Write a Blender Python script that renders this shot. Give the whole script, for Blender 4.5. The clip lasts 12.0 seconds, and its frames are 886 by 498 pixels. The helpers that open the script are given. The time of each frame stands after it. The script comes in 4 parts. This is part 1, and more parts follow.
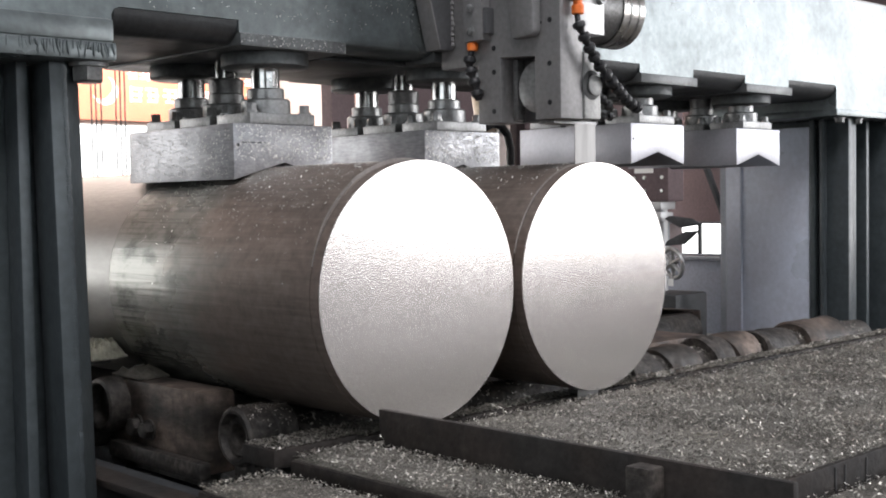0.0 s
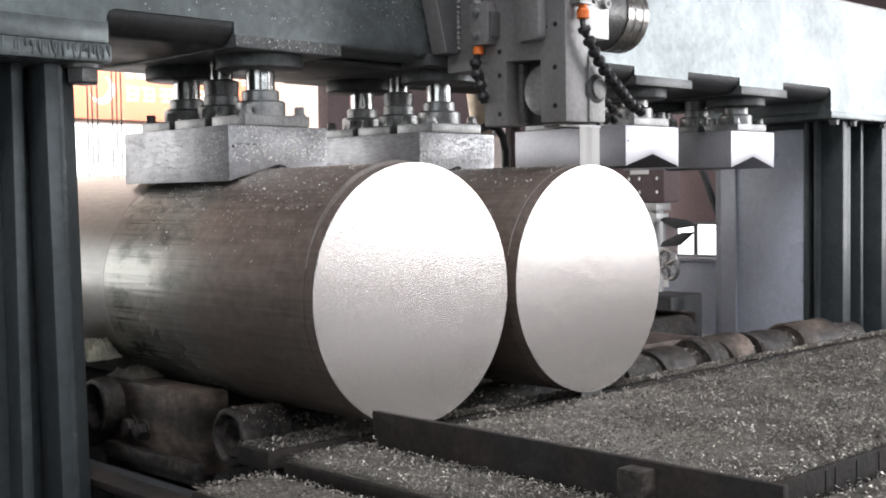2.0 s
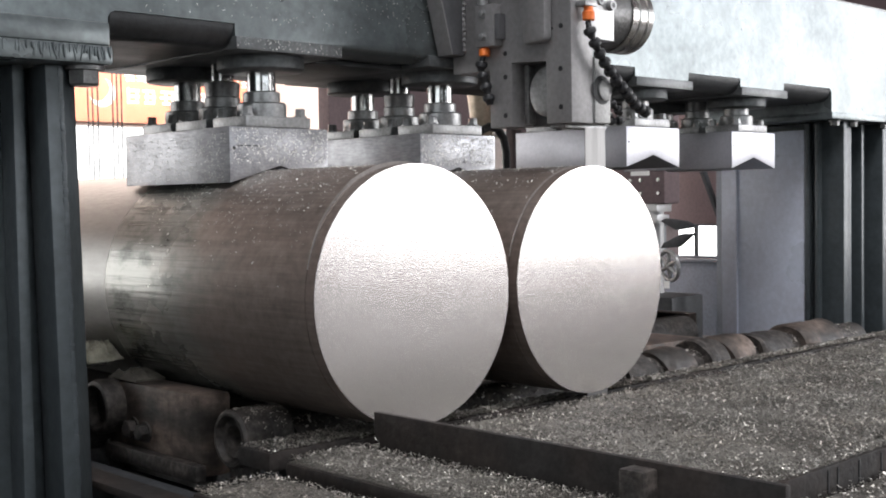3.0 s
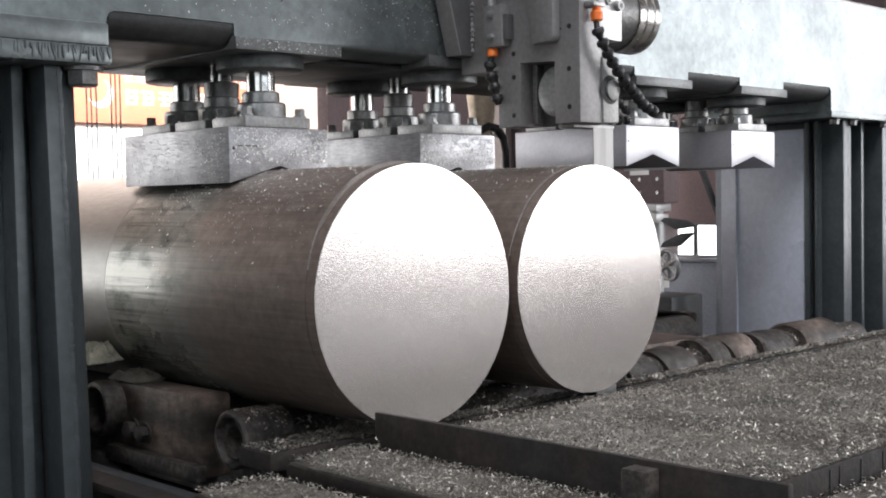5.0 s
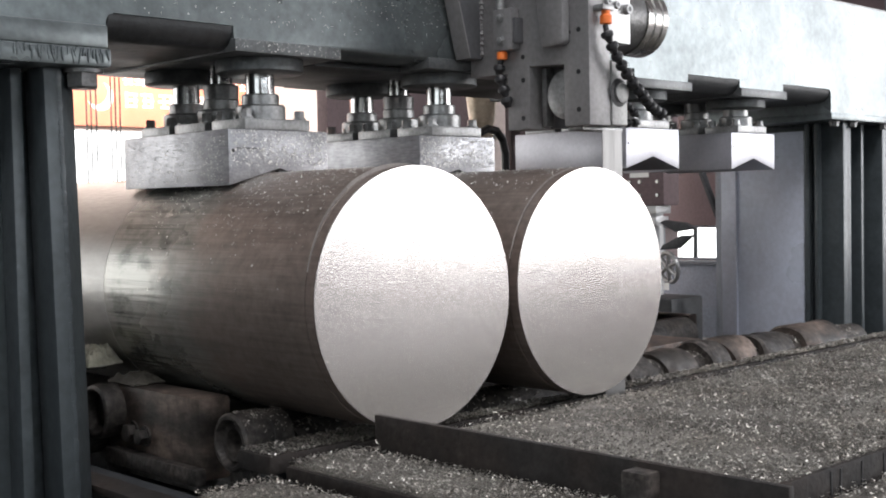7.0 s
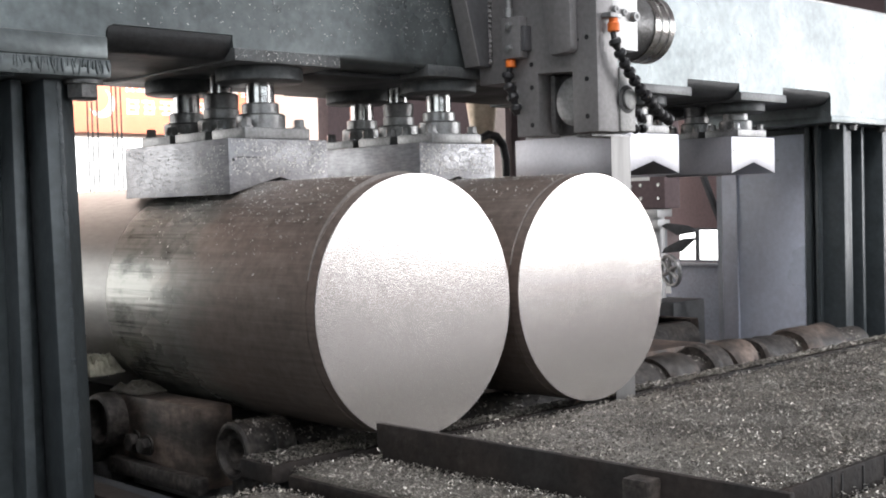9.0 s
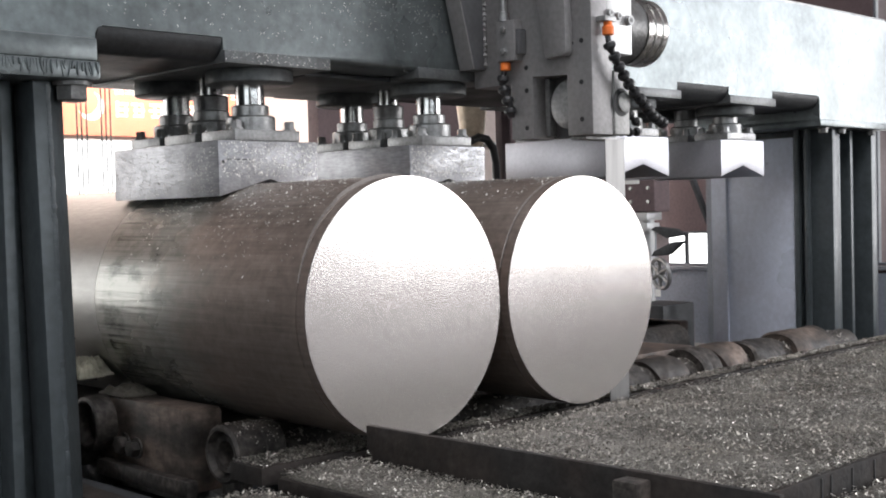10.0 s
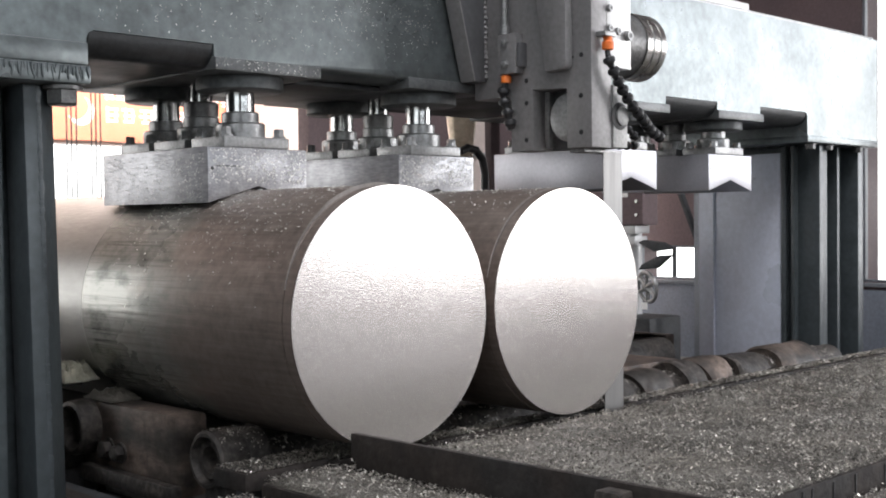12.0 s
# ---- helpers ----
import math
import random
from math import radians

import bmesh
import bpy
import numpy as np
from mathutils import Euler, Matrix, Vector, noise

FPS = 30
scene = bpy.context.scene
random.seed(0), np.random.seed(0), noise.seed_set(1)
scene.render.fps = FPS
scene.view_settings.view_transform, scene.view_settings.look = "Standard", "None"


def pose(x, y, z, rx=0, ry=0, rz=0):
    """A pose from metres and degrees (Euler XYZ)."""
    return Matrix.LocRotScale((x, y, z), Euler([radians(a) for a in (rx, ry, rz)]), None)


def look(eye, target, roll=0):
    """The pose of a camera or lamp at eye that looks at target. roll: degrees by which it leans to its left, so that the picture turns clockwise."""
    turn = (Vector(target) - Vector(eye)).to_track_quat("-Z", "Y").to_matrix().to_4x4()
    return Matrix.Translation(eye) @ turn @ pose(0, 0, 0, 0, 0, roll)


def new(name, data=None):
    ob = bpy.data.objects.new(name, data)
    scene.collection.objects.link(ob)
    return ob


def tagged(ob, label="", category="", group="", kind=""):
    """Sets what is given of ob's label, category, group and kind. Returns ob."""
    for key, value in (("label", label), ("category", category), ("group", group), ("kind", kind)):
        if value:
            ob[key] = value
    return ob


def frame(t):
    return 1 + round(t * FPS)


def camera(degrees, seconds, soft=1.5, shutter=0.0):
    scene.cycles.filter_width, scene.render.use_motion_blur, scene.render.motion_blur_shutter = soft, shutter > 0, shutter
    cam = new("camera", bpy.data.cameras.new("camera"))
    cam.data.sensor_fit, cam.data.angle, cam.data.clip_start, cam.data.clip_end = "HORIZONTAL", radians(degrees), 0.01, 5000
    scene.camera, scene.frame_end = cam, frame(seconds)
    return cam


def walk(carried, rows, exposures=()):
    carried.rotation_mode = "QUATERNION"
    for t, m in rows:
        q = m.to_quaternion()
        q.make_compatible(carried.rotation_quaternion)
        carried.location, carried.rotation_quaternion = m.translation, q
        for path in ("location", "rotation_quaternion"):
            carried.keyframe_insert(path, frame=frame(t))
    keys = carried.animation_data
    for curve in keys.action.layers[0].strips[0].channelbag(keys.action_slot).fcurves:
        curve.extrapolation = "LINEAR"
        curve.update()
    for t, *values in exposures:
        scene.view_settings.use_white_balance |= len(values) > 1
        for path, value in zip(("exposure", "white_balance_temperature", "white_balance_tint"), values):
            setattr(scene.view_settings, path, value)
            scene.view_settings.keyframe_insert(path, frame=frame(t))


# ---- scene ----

# ---------- camera and its walk ----------
PATH = [
    (0.0, -0.000, 0.000, 1.250, -43.90, -2.46, 0.93),
    (0.5, -0.001, -0.010, 1.255, -43.77, -2.56, 0.72),
    (1.0, 0.000, -0.002, 1.255, -44.03, -2.58, 1.03),
    (1.5, -0.002, -0.007, 1.253, -44.16, -2.38, 0.80),
    (2.0, -0.001, -0.009, 1.255, -44.05, -2.48, 0.76),
    (2.5, -0.001, -0.002, 1.249, -44.08, -2.43, 0.97),
    (3.0, -0.002, -0.008, 1.253, -44.03, -2.38, 0.88),
    (5.0, -0.001, -0.003, 1.252, -44.09, -2.37, 1.05),
    (5.5, 0.000, -0.007, 1.257, -44.02, -2.41, 1.19),
    (6.0, 0.000, -0.005, 1.255, -44.13, -2.26, 1.20),
    (6.5, 0.000, -0.007, 1.255, -44.04, -2.24, 0.95),
    (7.0, 0.001, -0.001, 1.251, -44.10, -2.24, 1.10),
    (9.0, 0.001, -0.007, 1.259, -44.00, -2.07, 1.54),
    (9.5, -0.000, -0.006, 1.256, -44.43, -2.01, 1.50),
    (10.0, 0.001, -0.006, 1.257, -44.49, -1.92, 1.48),
    (10.5, 0.001, -0.004, 1.255, -44.70, -1.84, 1.51),
    (11.0, -0.002, -0.009, 1.254, -44.93, -1.53, 0.67),
    (11.5, -0.001, -0.008, 1.256, -45.04, -1.54, 0.69),
    (12.0, -0.003, -0.014, 1.255, -45.01, -1.42, 0.60),
]
cam = camera(40.85, 12.0, soft=1.9)
walk(cam, [(t, pose(x, y, z, 90 + p, r, w)) for t, x, y, z, w, p, r in PATH])

# ---------- world, window daylight and added fill lamps, exposure ---
scene.view_settings.exposure = 0.19
world = bpy.data.worlds.new("sky")
scene.world = world
world.use_nodes = True
wn = world.node_tree
sky = wn.nodes.new("ShaderNodeTexSky")
sky.sky_type, sky.sun_disc = "NISHITA", False
sky.sun_elevation, sky.sun_rotation = radians(50), radians(120)
wn.links.new(sky.outputs[0], wn.nodes["Background"].inputs[0])
wn.nodes["Background"].inputs[1].default_value = 0.12


def area_lamp(name, eye, target, sx, sy, watts, colour=(1, 1, 1)):
    """Rectangular area lamp, for window daylight and for added fill."""
    d = bpy.data.lights.new(name, "AREA")
    d.shape, d.size, d.size_y, d.energy, d.color = "RECTANGLE", sx, sy, watts, colour
    ob = new(name, d)
    ob.matrix_world = look(eye, target)
    return ob


area_lamp("daylight_east", (9.05, -2.83, 2.33), (0, -2.83, 2.33), 6.55, 2.54, 340, (0.985, 0.98, 1.01))
area_lamp("daylight_east_low", (9.05, -7.3, 1.88), (0, -7.3, 1.88), 2.3, 1.64, 84, (0.985, 0.98, 1.01))
# Added west fill for the left-facing sides of saw arm and clamps.
area_lamp("fill_west", (-7.95, -3.5, 2.75), (0, -3.5, 2.75), 8.0, 3.4, 130, (0.96, 0.98, 1.0))
# Lamp added inside the hall to brighten the north wall and banner.
area_lamp("fill_north_wall", (7.0, 9.2, 6.6), (7.0, 13.0, 2.6), 12.0, 1.6, 3000, (1.0, 0.95, 0.92))
# Added fill in an unseen south opening, to lift the beam's left end.
area_lamp("fill_south", (1.5, -13.95, 4.3), (1.5, 0, 4.3), 15.0, 1.7, 330, (0.95, 0.99, 1.02))
# Added overhead fill; the ceiling has no skylight here.
area_lamp("fill_roof", (1.5, -1.5, 6.9), (1.5, -1.5, 0), 10.0, 2.4, 640, (0.99, 0.98, 1.02))

# ---------- materials ----------


def material(name, colour, rough=0.5, metal=0.0, tint=None, scale=6.0, grain=60.0, bump=0.15, spread=0.25,
             stretch=(1, 1, 1), amount=0.6, islands=0.0, dist=0.004, spec=0.5, rvar=0.1, grain_stretch=None, mottle=None):
    """Procedural surface: base colour broken by broad stains (tint) and fine grain, with bump and uneven gloss."""
    m = bpy.data.materials.new(name)
    m.use_nodes = True
    n, l = m.node_tree.nodes, m.node_tree.links
    b = n["Principled BSDF"]
    co = n.new("ShaderNodeTexCoord")
    mp = n.new("ShaderNodeMapping")
    mp.inputs["Scale"].default_value = stretch
    l.new(co.outputs["Object"], mp.inputs[0])
    broad, fine = n.new("ShaderNodeTexNoise"), n.new("ShaderNodeTexNoise")
    broad.inputs["Scale"].default_value, broad.inputs["Detail"].default_value = scale, 6
    fine.inputs["Scale"].default_value, fine.inputs["Detail"].default_value = grain, 4
    l.new(mp.outputs[0], broad.inputs["Vector"])
    fm = mp
    if grain_stretch:
        fm = n.new("ShaderNodeMapping")
        fm.inputs["Scale"].default_value = grain_stretch
        l.new(co.outputs["Object"], fm.inputs[0])
    l.new(fm.outputs[0], fine.inputs["Vector"])
    ramp = n.new("ShaderNodeValToRGB")
    ramp.color_ramp.elements[0].position, ramp.color_ramp.elements[1].position = 0.38, 0.66
    t = tint or tuple(c * 0.55 for c in colour)
    ramp.color_ramp.elements[0].color = (*colour, 1)
    ramp.color_ramp.elements[1].color = (*[c * (1 - amount) + d * amount for c, d in zip(colour, t)], 1)
    l.new(broad.outputs["Fac"], ramp.inputs[0])
    grainmix = n.new("ShaderNodeHueSaturation")
    val = n.new("ShaderNodeMapRange")
    val.inputs["From Min"].default_value, val.inputs["From Max"].default_value = 0.25, 0.75
    val.inputs["To Min"].default_value, val.inputs["To Max"].default_value = 1 - spread, 1 + spread
    l.new(fine.outputs["Fac"], val.inputs["Value"])
    last = val.outputs[0]
    if mottle:
        mo = n.new("ShaderNodeTexNoise")
        mo.inputs["Scale"].default_value, mo.inputs["Detail"].default_value, mo.inputs["Roughness"].default_value = mottle[0], 8, 0.65
        l.new(co.outputs["Object"], mo.inputs["Vector"])
        mr = n.new("ShaderNodeMapRange")
        mr.inputs["From Min"].default_value, mr.inputs["From Max"].default_value = 0.3, 0.7
        mr.inputs["To Min"].default_value, mr.inputs["To Max"].default_value = 1 - mottle[1], 1 + mottle[1]
        l.new(mo.outputs["Fac"], mr.inputs["Value"])
        mm = n.new("ShaderNodeMath")
        mm.operation = "MULTIPLY"
        l.new(last, mm.inputs[0])
        l.new(mr.outputs[0], mm.inputs[1])
        last = mm.outputs[0]
    if islands:
        g = n.new("ShaderNodeNewGeometry")
        r = n.new("ShaderNodeMapRange")
        r.inputs["To Min"].default_value, r.inputs["To Max"].default_value = 1 - islands, 1 + islands
        l.new(g.outputs["Random Per Island"], r.inputs["Value"])
        mul = n.new("ShaderNodeMath")
        mul.operation = "MULTIPLY"
        l.new(last, mul.inputs[0])
        l.new(r.outputs[0], mul.inputs[1])
        last = mul.outputs[0]
    l.new(last, grainmix.inputs["Value"])
    l.new(ramp.outputs[0], grainmix.inputs["Color"])
    l.new(grainmix.outputs[0], b.inputs["Base Color"])
    ro = n.new("ShaderNodeMapRange")
    ro.inputs["From Min"].default_value, ro.inputs["From Max"].default_value = 0.3, 0.7
    ro.inputs["To Min"].default_value, ro.inputs["To Max"].default_value = max(0.03, rough - rvar), min(1, rough + rvar)
    l.new(broad.outputs["Fac"], ro.inputs["Value"])
    l.new(ro.outputs[0], b.inputs["Roughness"])
    b.inputs["Metallic"].default_value = metal
    b.inputs["Specular IOR Level"].default_value = spec
    bp = n.new("ShaderNodeBump")
    bp.inputs["Strength"].default_value, bp.inputs["Distance"].default_value = bump, dist
    l.new(fine.outputs["Fac"], bp.inputs["Height"])
    l.new(bp.outputs[0], b.inputs["Normal"])
    return m


def glow(name, colour, strength):
    m = bpy.data.materials.new(name)
    m.use_nodes = True
    b = m.node_tree.nodes["Principled BSDF"]
    b.inputs["Base Color"].default_value = (0, 0, 0, 1)
    b.inputs["Emission Color"].default_value = (*colour, 1)
    b.inputs["Emission Strength"].default_value = strength
    return m


GREEN = material("grey_green_paint", (0.056, 0.066, 0.071), 0.34, 0.1, (0.038, 0.045, 0.049), 5, 55, 0.22, 0.2, rvar=0.06, mottle=(22, 0.15))
BEAM = material("worn_beam_paint", (0.142, 0.160, 0.163), 0.29, 0.58, (0.092, 0.106, 0.11), 4, 60, 0.12, 0.16, rvar=0.06, mottle=(28, 0.22))
GREASY = material("greasy_dark_casting", (0.105, 0.110, 0.112), 0.48, 0.3, (0.06, 0.064, 0.065), 9, 90, 0.3, 0.25, mottle=(30, 0.3))
DARKPAINT = material("dark_grey_paint", (0.040, 0.043, 0.047), 0.58, 0, (0.026, 0.028, 0.031), 4, 70, 0.25, 0.25, spec=0.35, mottle=(20, 0.25))
GREYPAINT = material("blue_grey_paint", (0.20, 0.21, 0.235), 0.45, 0, (0.14, 0.15, 0.17), 3, 60, 0.2, 0.15)
SAWPAINT = material("saw_grey_paint", (0.255, 0.247, 0.250), 0.45, 0.25, (0.175, 0.168, 0.170), 7, 90, 0.15, 0.14, mottle=(14, 0.12))
BLOCK = material("oily_milled_steel", (0.37, 0.37, 0.385), 0.35, 0.7, (0.25, 0.252, 0.268), 9, 150, 0.16, 0.22, dist=0.002, rvar=0.05, grain_stretch=(1, 0.30, 1.6), mottle=(30, 0.2))
CLEANBLOCK = material("clean_milled_steel", (0.46, 0.46, 0.495), 0.38, 0.65, (0.38, 0.38, 0.41), 6, 120, 0.08, 0.08, dist=0.001, rvar=0.04)
STEEL = material("dull_steel", (0.31, 0.31, 0.31), 0.38, 0.6, (0.18, 0.18, 0.18), 12, 120, 0.2, 0.25)
DARKSTEEL = material("oily_dark_steel", (0.16, 0.16, 0.16), 0.4, 0.5, (0.06, 0.055, 0.05), 14, 120, 0.3, 0.3)
CHROME = material("oily_chromed_rod", (0.50, 0.50, 0.50), 0.17, 1.0, (0.34, 0.34, 0.33), 14, 80, 0.05, 0.15)
FACE = material("sawn_aluminium_face", (0.62, 0.592, 0.578), 0.19, 0.92, (0.58, 0.56, 0.55), 5, 290, 0.25, 0.14, dist=0.0011, rvar=0.012, grain_stretch=(1.3, 1, 1.0), mottle=(120, 0.12))
SKIN = material("brown_oxidised_billet_skin", (0.262, 0.213, 0.186), 0.40, 0.55, (0.185, 0.145, 0.124), 5, 110, 0.22, 0.2, (1, 0.6, 1), 0.7, grain_stretch=(1, 0.04, 1), mottle=(42, 0.22))


def worn_end(m, start, colour, rough):
    """Blends a skin towards rubbed metal past a ragged line along the bar, with dark oil blots and drag lines."""
    n, l = m.node_tree.nodes, m.node_tree.links
    b = n["Principled BSDF"]
    co, sep = n.new("ShaderNodeTexCoord"), n.new("ShaderNodeSeparateXYZ")
    l.new(co.outputs["Object"], sep.inputs[0])

    def field(scale, stretch, lo, hi, detail=7):
        mp, no, mr = n.new("ShaderNodeMapping"), n.new("ShaderNodeTexNoise"), n.new("ShaderNodeMapRange")
        mp.inputs["Scale"].default_value = stretch
        no.inputs["Scale"].default_value, no.inputs["Detail"].default_value, no.inputs["Roughness"].default_value = scale, detail, 0.6
        mr.inputs["From Min"].default_value, mr.inputs["From Max"].default_value = lo, hi
        l.new(co.outputs["Object"], mp.inputs[0])
        l.new(mp.outputs[0], no.inputs["Vector"])
        l.new(no.outputs["Fac"], mr.inputs["Value"])
        return mr.outputs[0]

    def times(x, y):
        k = n.new("ShaderNodeMath")
        k.operation, k.use_clamp = "MULTIPLY", True
        for i, v in enumerate((x, y)):
            if isinstance(v, float):
                k.inputs[i].default_value = v
            else:
                l.new(v, k.inputs[i])
        return k.outputs[0]

    def blend(fac, old, value):
        mix = n.new("ShaderNodeMixRGB")
        l.new(fac, mix.inputs[0])
        l.new(old, mix.inputs[1])
        mix.inputs[2].default_value = (*value, 1)
        return mix.outputs[0]

    ragged = n.new("ShaderNodeMath")
    ragged.operation, ragged.inputs[1].default_value = "MULTIPLY_ADD", 0.5
    l.new(field(9, (1, 0.7, 1), 0.0, 1.0), ragged.inputs[0])
    l.new(sep.outputs["Y"], ragged.inputs[2])
    worn = n.new("ShaderNodeMapRange")
    worn.interpolation_type = "SMOOTHSTEP"
    worn.inputs["From Min"].default_value, worn.inputs["From Max"].default_value = start + 0.12, start + 0.42
    l.new(ragged.outputs[0], worn.inputs["Value"])
    blots = field(30, (1, 0.6, 1), 0.47, 0.64, 10)
    lines = field(210, (1, 0.010, 1), 0.50, 0.66, 3)
    col = b.inputs["Base Color"].links[0].from_socket
    col = blend(times(worn.outputs[0], 0.75), col, colour)
    col = blend(times(times(worn.outputs[0], blots), 0.80), col, (0.075, 0.080, 0.068))
    col = blend(times(times(worn.outputs[0], lines), 0.75), col, (0.055, 0.055, 0.048))
    edge = n.new("ShaderNodeMapRange")
    edge.inputs["From Min"].default_value, edge.inputs["From Max"].default_value = 0.680, 0.690
    l.new(sep.outputs["Y"], edge.inputs["Value"])
    col = blend(times(edge.outputs[0], 0.35), col, (0.36, 0.35, 0.32))
    l.new(col, b.inputs["Base Color"])
    old = b.inputs["Roughness"].links[0].from_socket
    gloss = n.new("ShaderNodeMapRange")
    l.new(worn.outputs[0], gloss.inputs["Value"])
    l.new(old, gloss.inputs["To Min"])
    gloss.inputs["To Max"].default_value = rough
    l.new(gloss.outputs[0], b.inputs["Roughness"])


worn_end(SKIN, 0.40, (0.33, 0.345, 0.315), 0.23)
PALESKIN = material("pale_turned_billet_skin", (0.30, 0.293, 0.277), 0.36, 0.7, (0.225, 0.218, 0.206), 3, 90, 0.15, 0.1, (1, 0.3, 1))
RIM = material("bright_cut_rim", (0.50, 0.46, 0.43), 0.45, 0.8, (0.30, 0.26, 0.24), 9, 160, 0.15, 0.2)
# Near-black grease; under the beam its colour also holds the shade.
SHADEGREASE = material("black_grease_and_shade", (0.030, 0.032, 0.034), 0.5, 0.1, (0.018, 0.019, 0.02), 6, 70, 0.3, 0.3, mottle=(18, 0.3))
BLADE = material("saw_blade_steel", (0.22, 0.216, 0.213), 0.42, 0.7, (0.18, 0.176, 0.172), 6, 60, 0.05, 0.05, (4, 4, 0.2))
TABLE = material("dark_table_steel", (0.026, 0.024, 0.023), 0.7, 0.2, (0.048, 0.036, 0.030), 7, 80, 0.35, 0.3, spec=0.3, mottle=(25, 0.3))
SWARF = material("swarf_bed", (0.165, 0.155, 0.136), 0.6, 0.4, (0.055, 0.048, 0.040), 3.5, 260, 1.0, 0.55, amount=0.9, dist=0.006, mottle=(12, 0.5))
CHIP = material("aluminium_chips", (0.36, 0.345, 0.315), 0.44, 0.7, (0.15, 0.132, 0.108), 3.5, 40, 0.1, 0.25, islands=0.7, mottle=(7, 0.45))
ROLL = material("oily_roller_steel", (0.032, 0.029, 0.027), 0.6, 0.35, (0.075, 0.062, 0.053), 11, 80, 0.6, 0.4, mottle=(40, 0.7))
GRIME = material("grimy_rusty_guide_steel", (0.028, 0.024, 0.021), 0.6, 0.25, (0.19, 0.142, 0.116), 6, 70, 0.3, 0.3, (1, 0.6, 1.5), 1.0, mottle=(30, 0.6))
RUST = material("rusty_roller_steel", (0.04, 0.033, 0.029), 0.55, 0.3, (0.24, 0.175, 0.14), 11, 70, 0.5, 0.3, mottle=(18, 0.4))
BLACK = material("black_plastic", (0.018, 0.018, 0.02), 0.38, 0, None, 9, 90, 0.1, 0.2)
ORANGE = material("orange_plastic", (0.85, 0.20, 0.03), 0.4, 0, (0.7, 0.13, 0.02), 40, 90, 0.1, 0.15)
WALL = material("plastered_hall_wall", (0.55, 0.47, 0.43), 0.85, 0, (0.45, 0.38, 0.35), 1.2, 40, 0.3, 0.1)
DARKWALL = material("maroon_wall_panel", (0.15, 0.105, 0.108), 0.7, 0, (0.11, 0.082, 0.088), 1.5, 40, 0.2, 0.15)
BLUEWALL = material("blue_grey_dado_paint", (0.18, 0.20, 0.24), 0.6, 0, (0.14, 0.155, 0.19), 2, 40, 0.2, 0.15)
FLOOR = material("oily_concrete_floor", (0.23, 0.224, 0.215), 0.55, 0, (0.17, 0.165, 0.158), 1.5, 50, 0.3, 0.25)
# Toned dark so less light bounces up under the beam.
DARKFLOOR = material("dark_floor", (0.07, 0.068, 0.064), 0.5, 0, (0.04, 0.038, 0.036), 1.5, 50, 0.3, 0.25)
# Tone of the unseen south and west walls, set for the beam's reflection.
DULLWALL = material("dull_grey_wall", (0.20, 0.204, 0.206), 0.85, 0, (0.14, 0.144, 0.146), 1.0, 40, 0.2, 0.12)
ROOF = material("grey_roof_sheet", (0.22, 0.23, 0.24), 0.6, 0.2, None, 2, 30, 0.1, 0.15)
BANNER = material("orange_red_banner_cloth", (0.86, 0.29, 0.18), 0.7, 0, (0.80, 0.24, 0.14), 2, 60, 0.1, 0.08)
WHITE = material("white_print", (0.80, 0.80, 0.78), 0.6, 0, (0.75, 0.75, 0.73), 3, 60, 0.05, 0.05)
RAG = material("creamy_rag_cloth", (0.50, 0.48, 0.38), 0.8, 0, (0.20, 0.19, 0.15), 24, 80, 0.5, 0.2)
OILRAG = material("oily_dark_rag_cloth", (0.075, 0.068, 0.055), 0.8, 0, (0.03, 0.028, 0.024), 24, 80, 0.5, 0.2)
BRASS = material("brassy_pipe", (0.52, 0.44, 0.34), 0.35, 0.7, (0.36, 0.29, 0.22), 9, 60, 0.2, 0.2)
# Darker copy of the saw paint; on recessed and shaded faces it holds shade.
SAWDARK = material("dark_and_shaded_saw_paint", (0.11, 0.11, 0.115), 0.5, 0.1, (0.08, 0.08, 0.085), 7, 90, 0.15, 0.14)
PANEL = material("pale_blue_grey_panel", (0.56, 0.60, 0.69), 0.30, 0.15, (0.45, 0.46, 0.53), 3, 60, 0.15, 0.1)
# Paler copy of saw paint: light on the front faces put into colour.
CAST = material("lit_worn_saw_casting", (0.33, 0.325, 0.32), 0.46, 0.5, (0.27, 0.27, 0.265), 9, 110, 0.25, 0.18)
DRYCHIP = material("dry_bright_chips", (0.68, 0.67, 0.64), 0.5, 0.1, (0.42, 0.41, 0.38), 20, 90, 0.1, 0.2, islands=0.6)
CLEAN = material("clean_aluminium_plate", (0.44, 0.44, 0.44), 0.45, 0.6, (0.52, 0.52, 0.52), 6, 90, 0.08, 0.06)
NICKEL = material("polished_rim_steel", (0.40, 0.39, 0.375), 0.30, 1.0, (0.42, 0.41, 0.39), 10, 90, 0.05, 0.1)
DAY = glow("bright_daylight", (1.0, 1.0, 1.0), 3.3)

# ---------- mesh helpers ----------
ORIGIN = {}


def thing(name, at, label, category, group="", kind=""):
    ob = new(name)
    ob.location = at
    ob.empty_display_size = 0.1
    ORIGIN[name] = Vector(at)
    ob["root"] = name
    return tagged(ob, label, category, group, kind)


def mesh_of(name, bm, mat, smooth=40):
    me = bpy.data.meshes.new(name)
    bmesh.ops.recalc_face_normals(bm, faces=bm.faces[:])
    bm.to_mesh(me)
    bm.free()
    me.materials.append(mat)
    if smooth:
        for f in me.polygons:
            f.use_smooth = True
        me.set_sharp_from_angle(angle=radians(smooth))
    return me


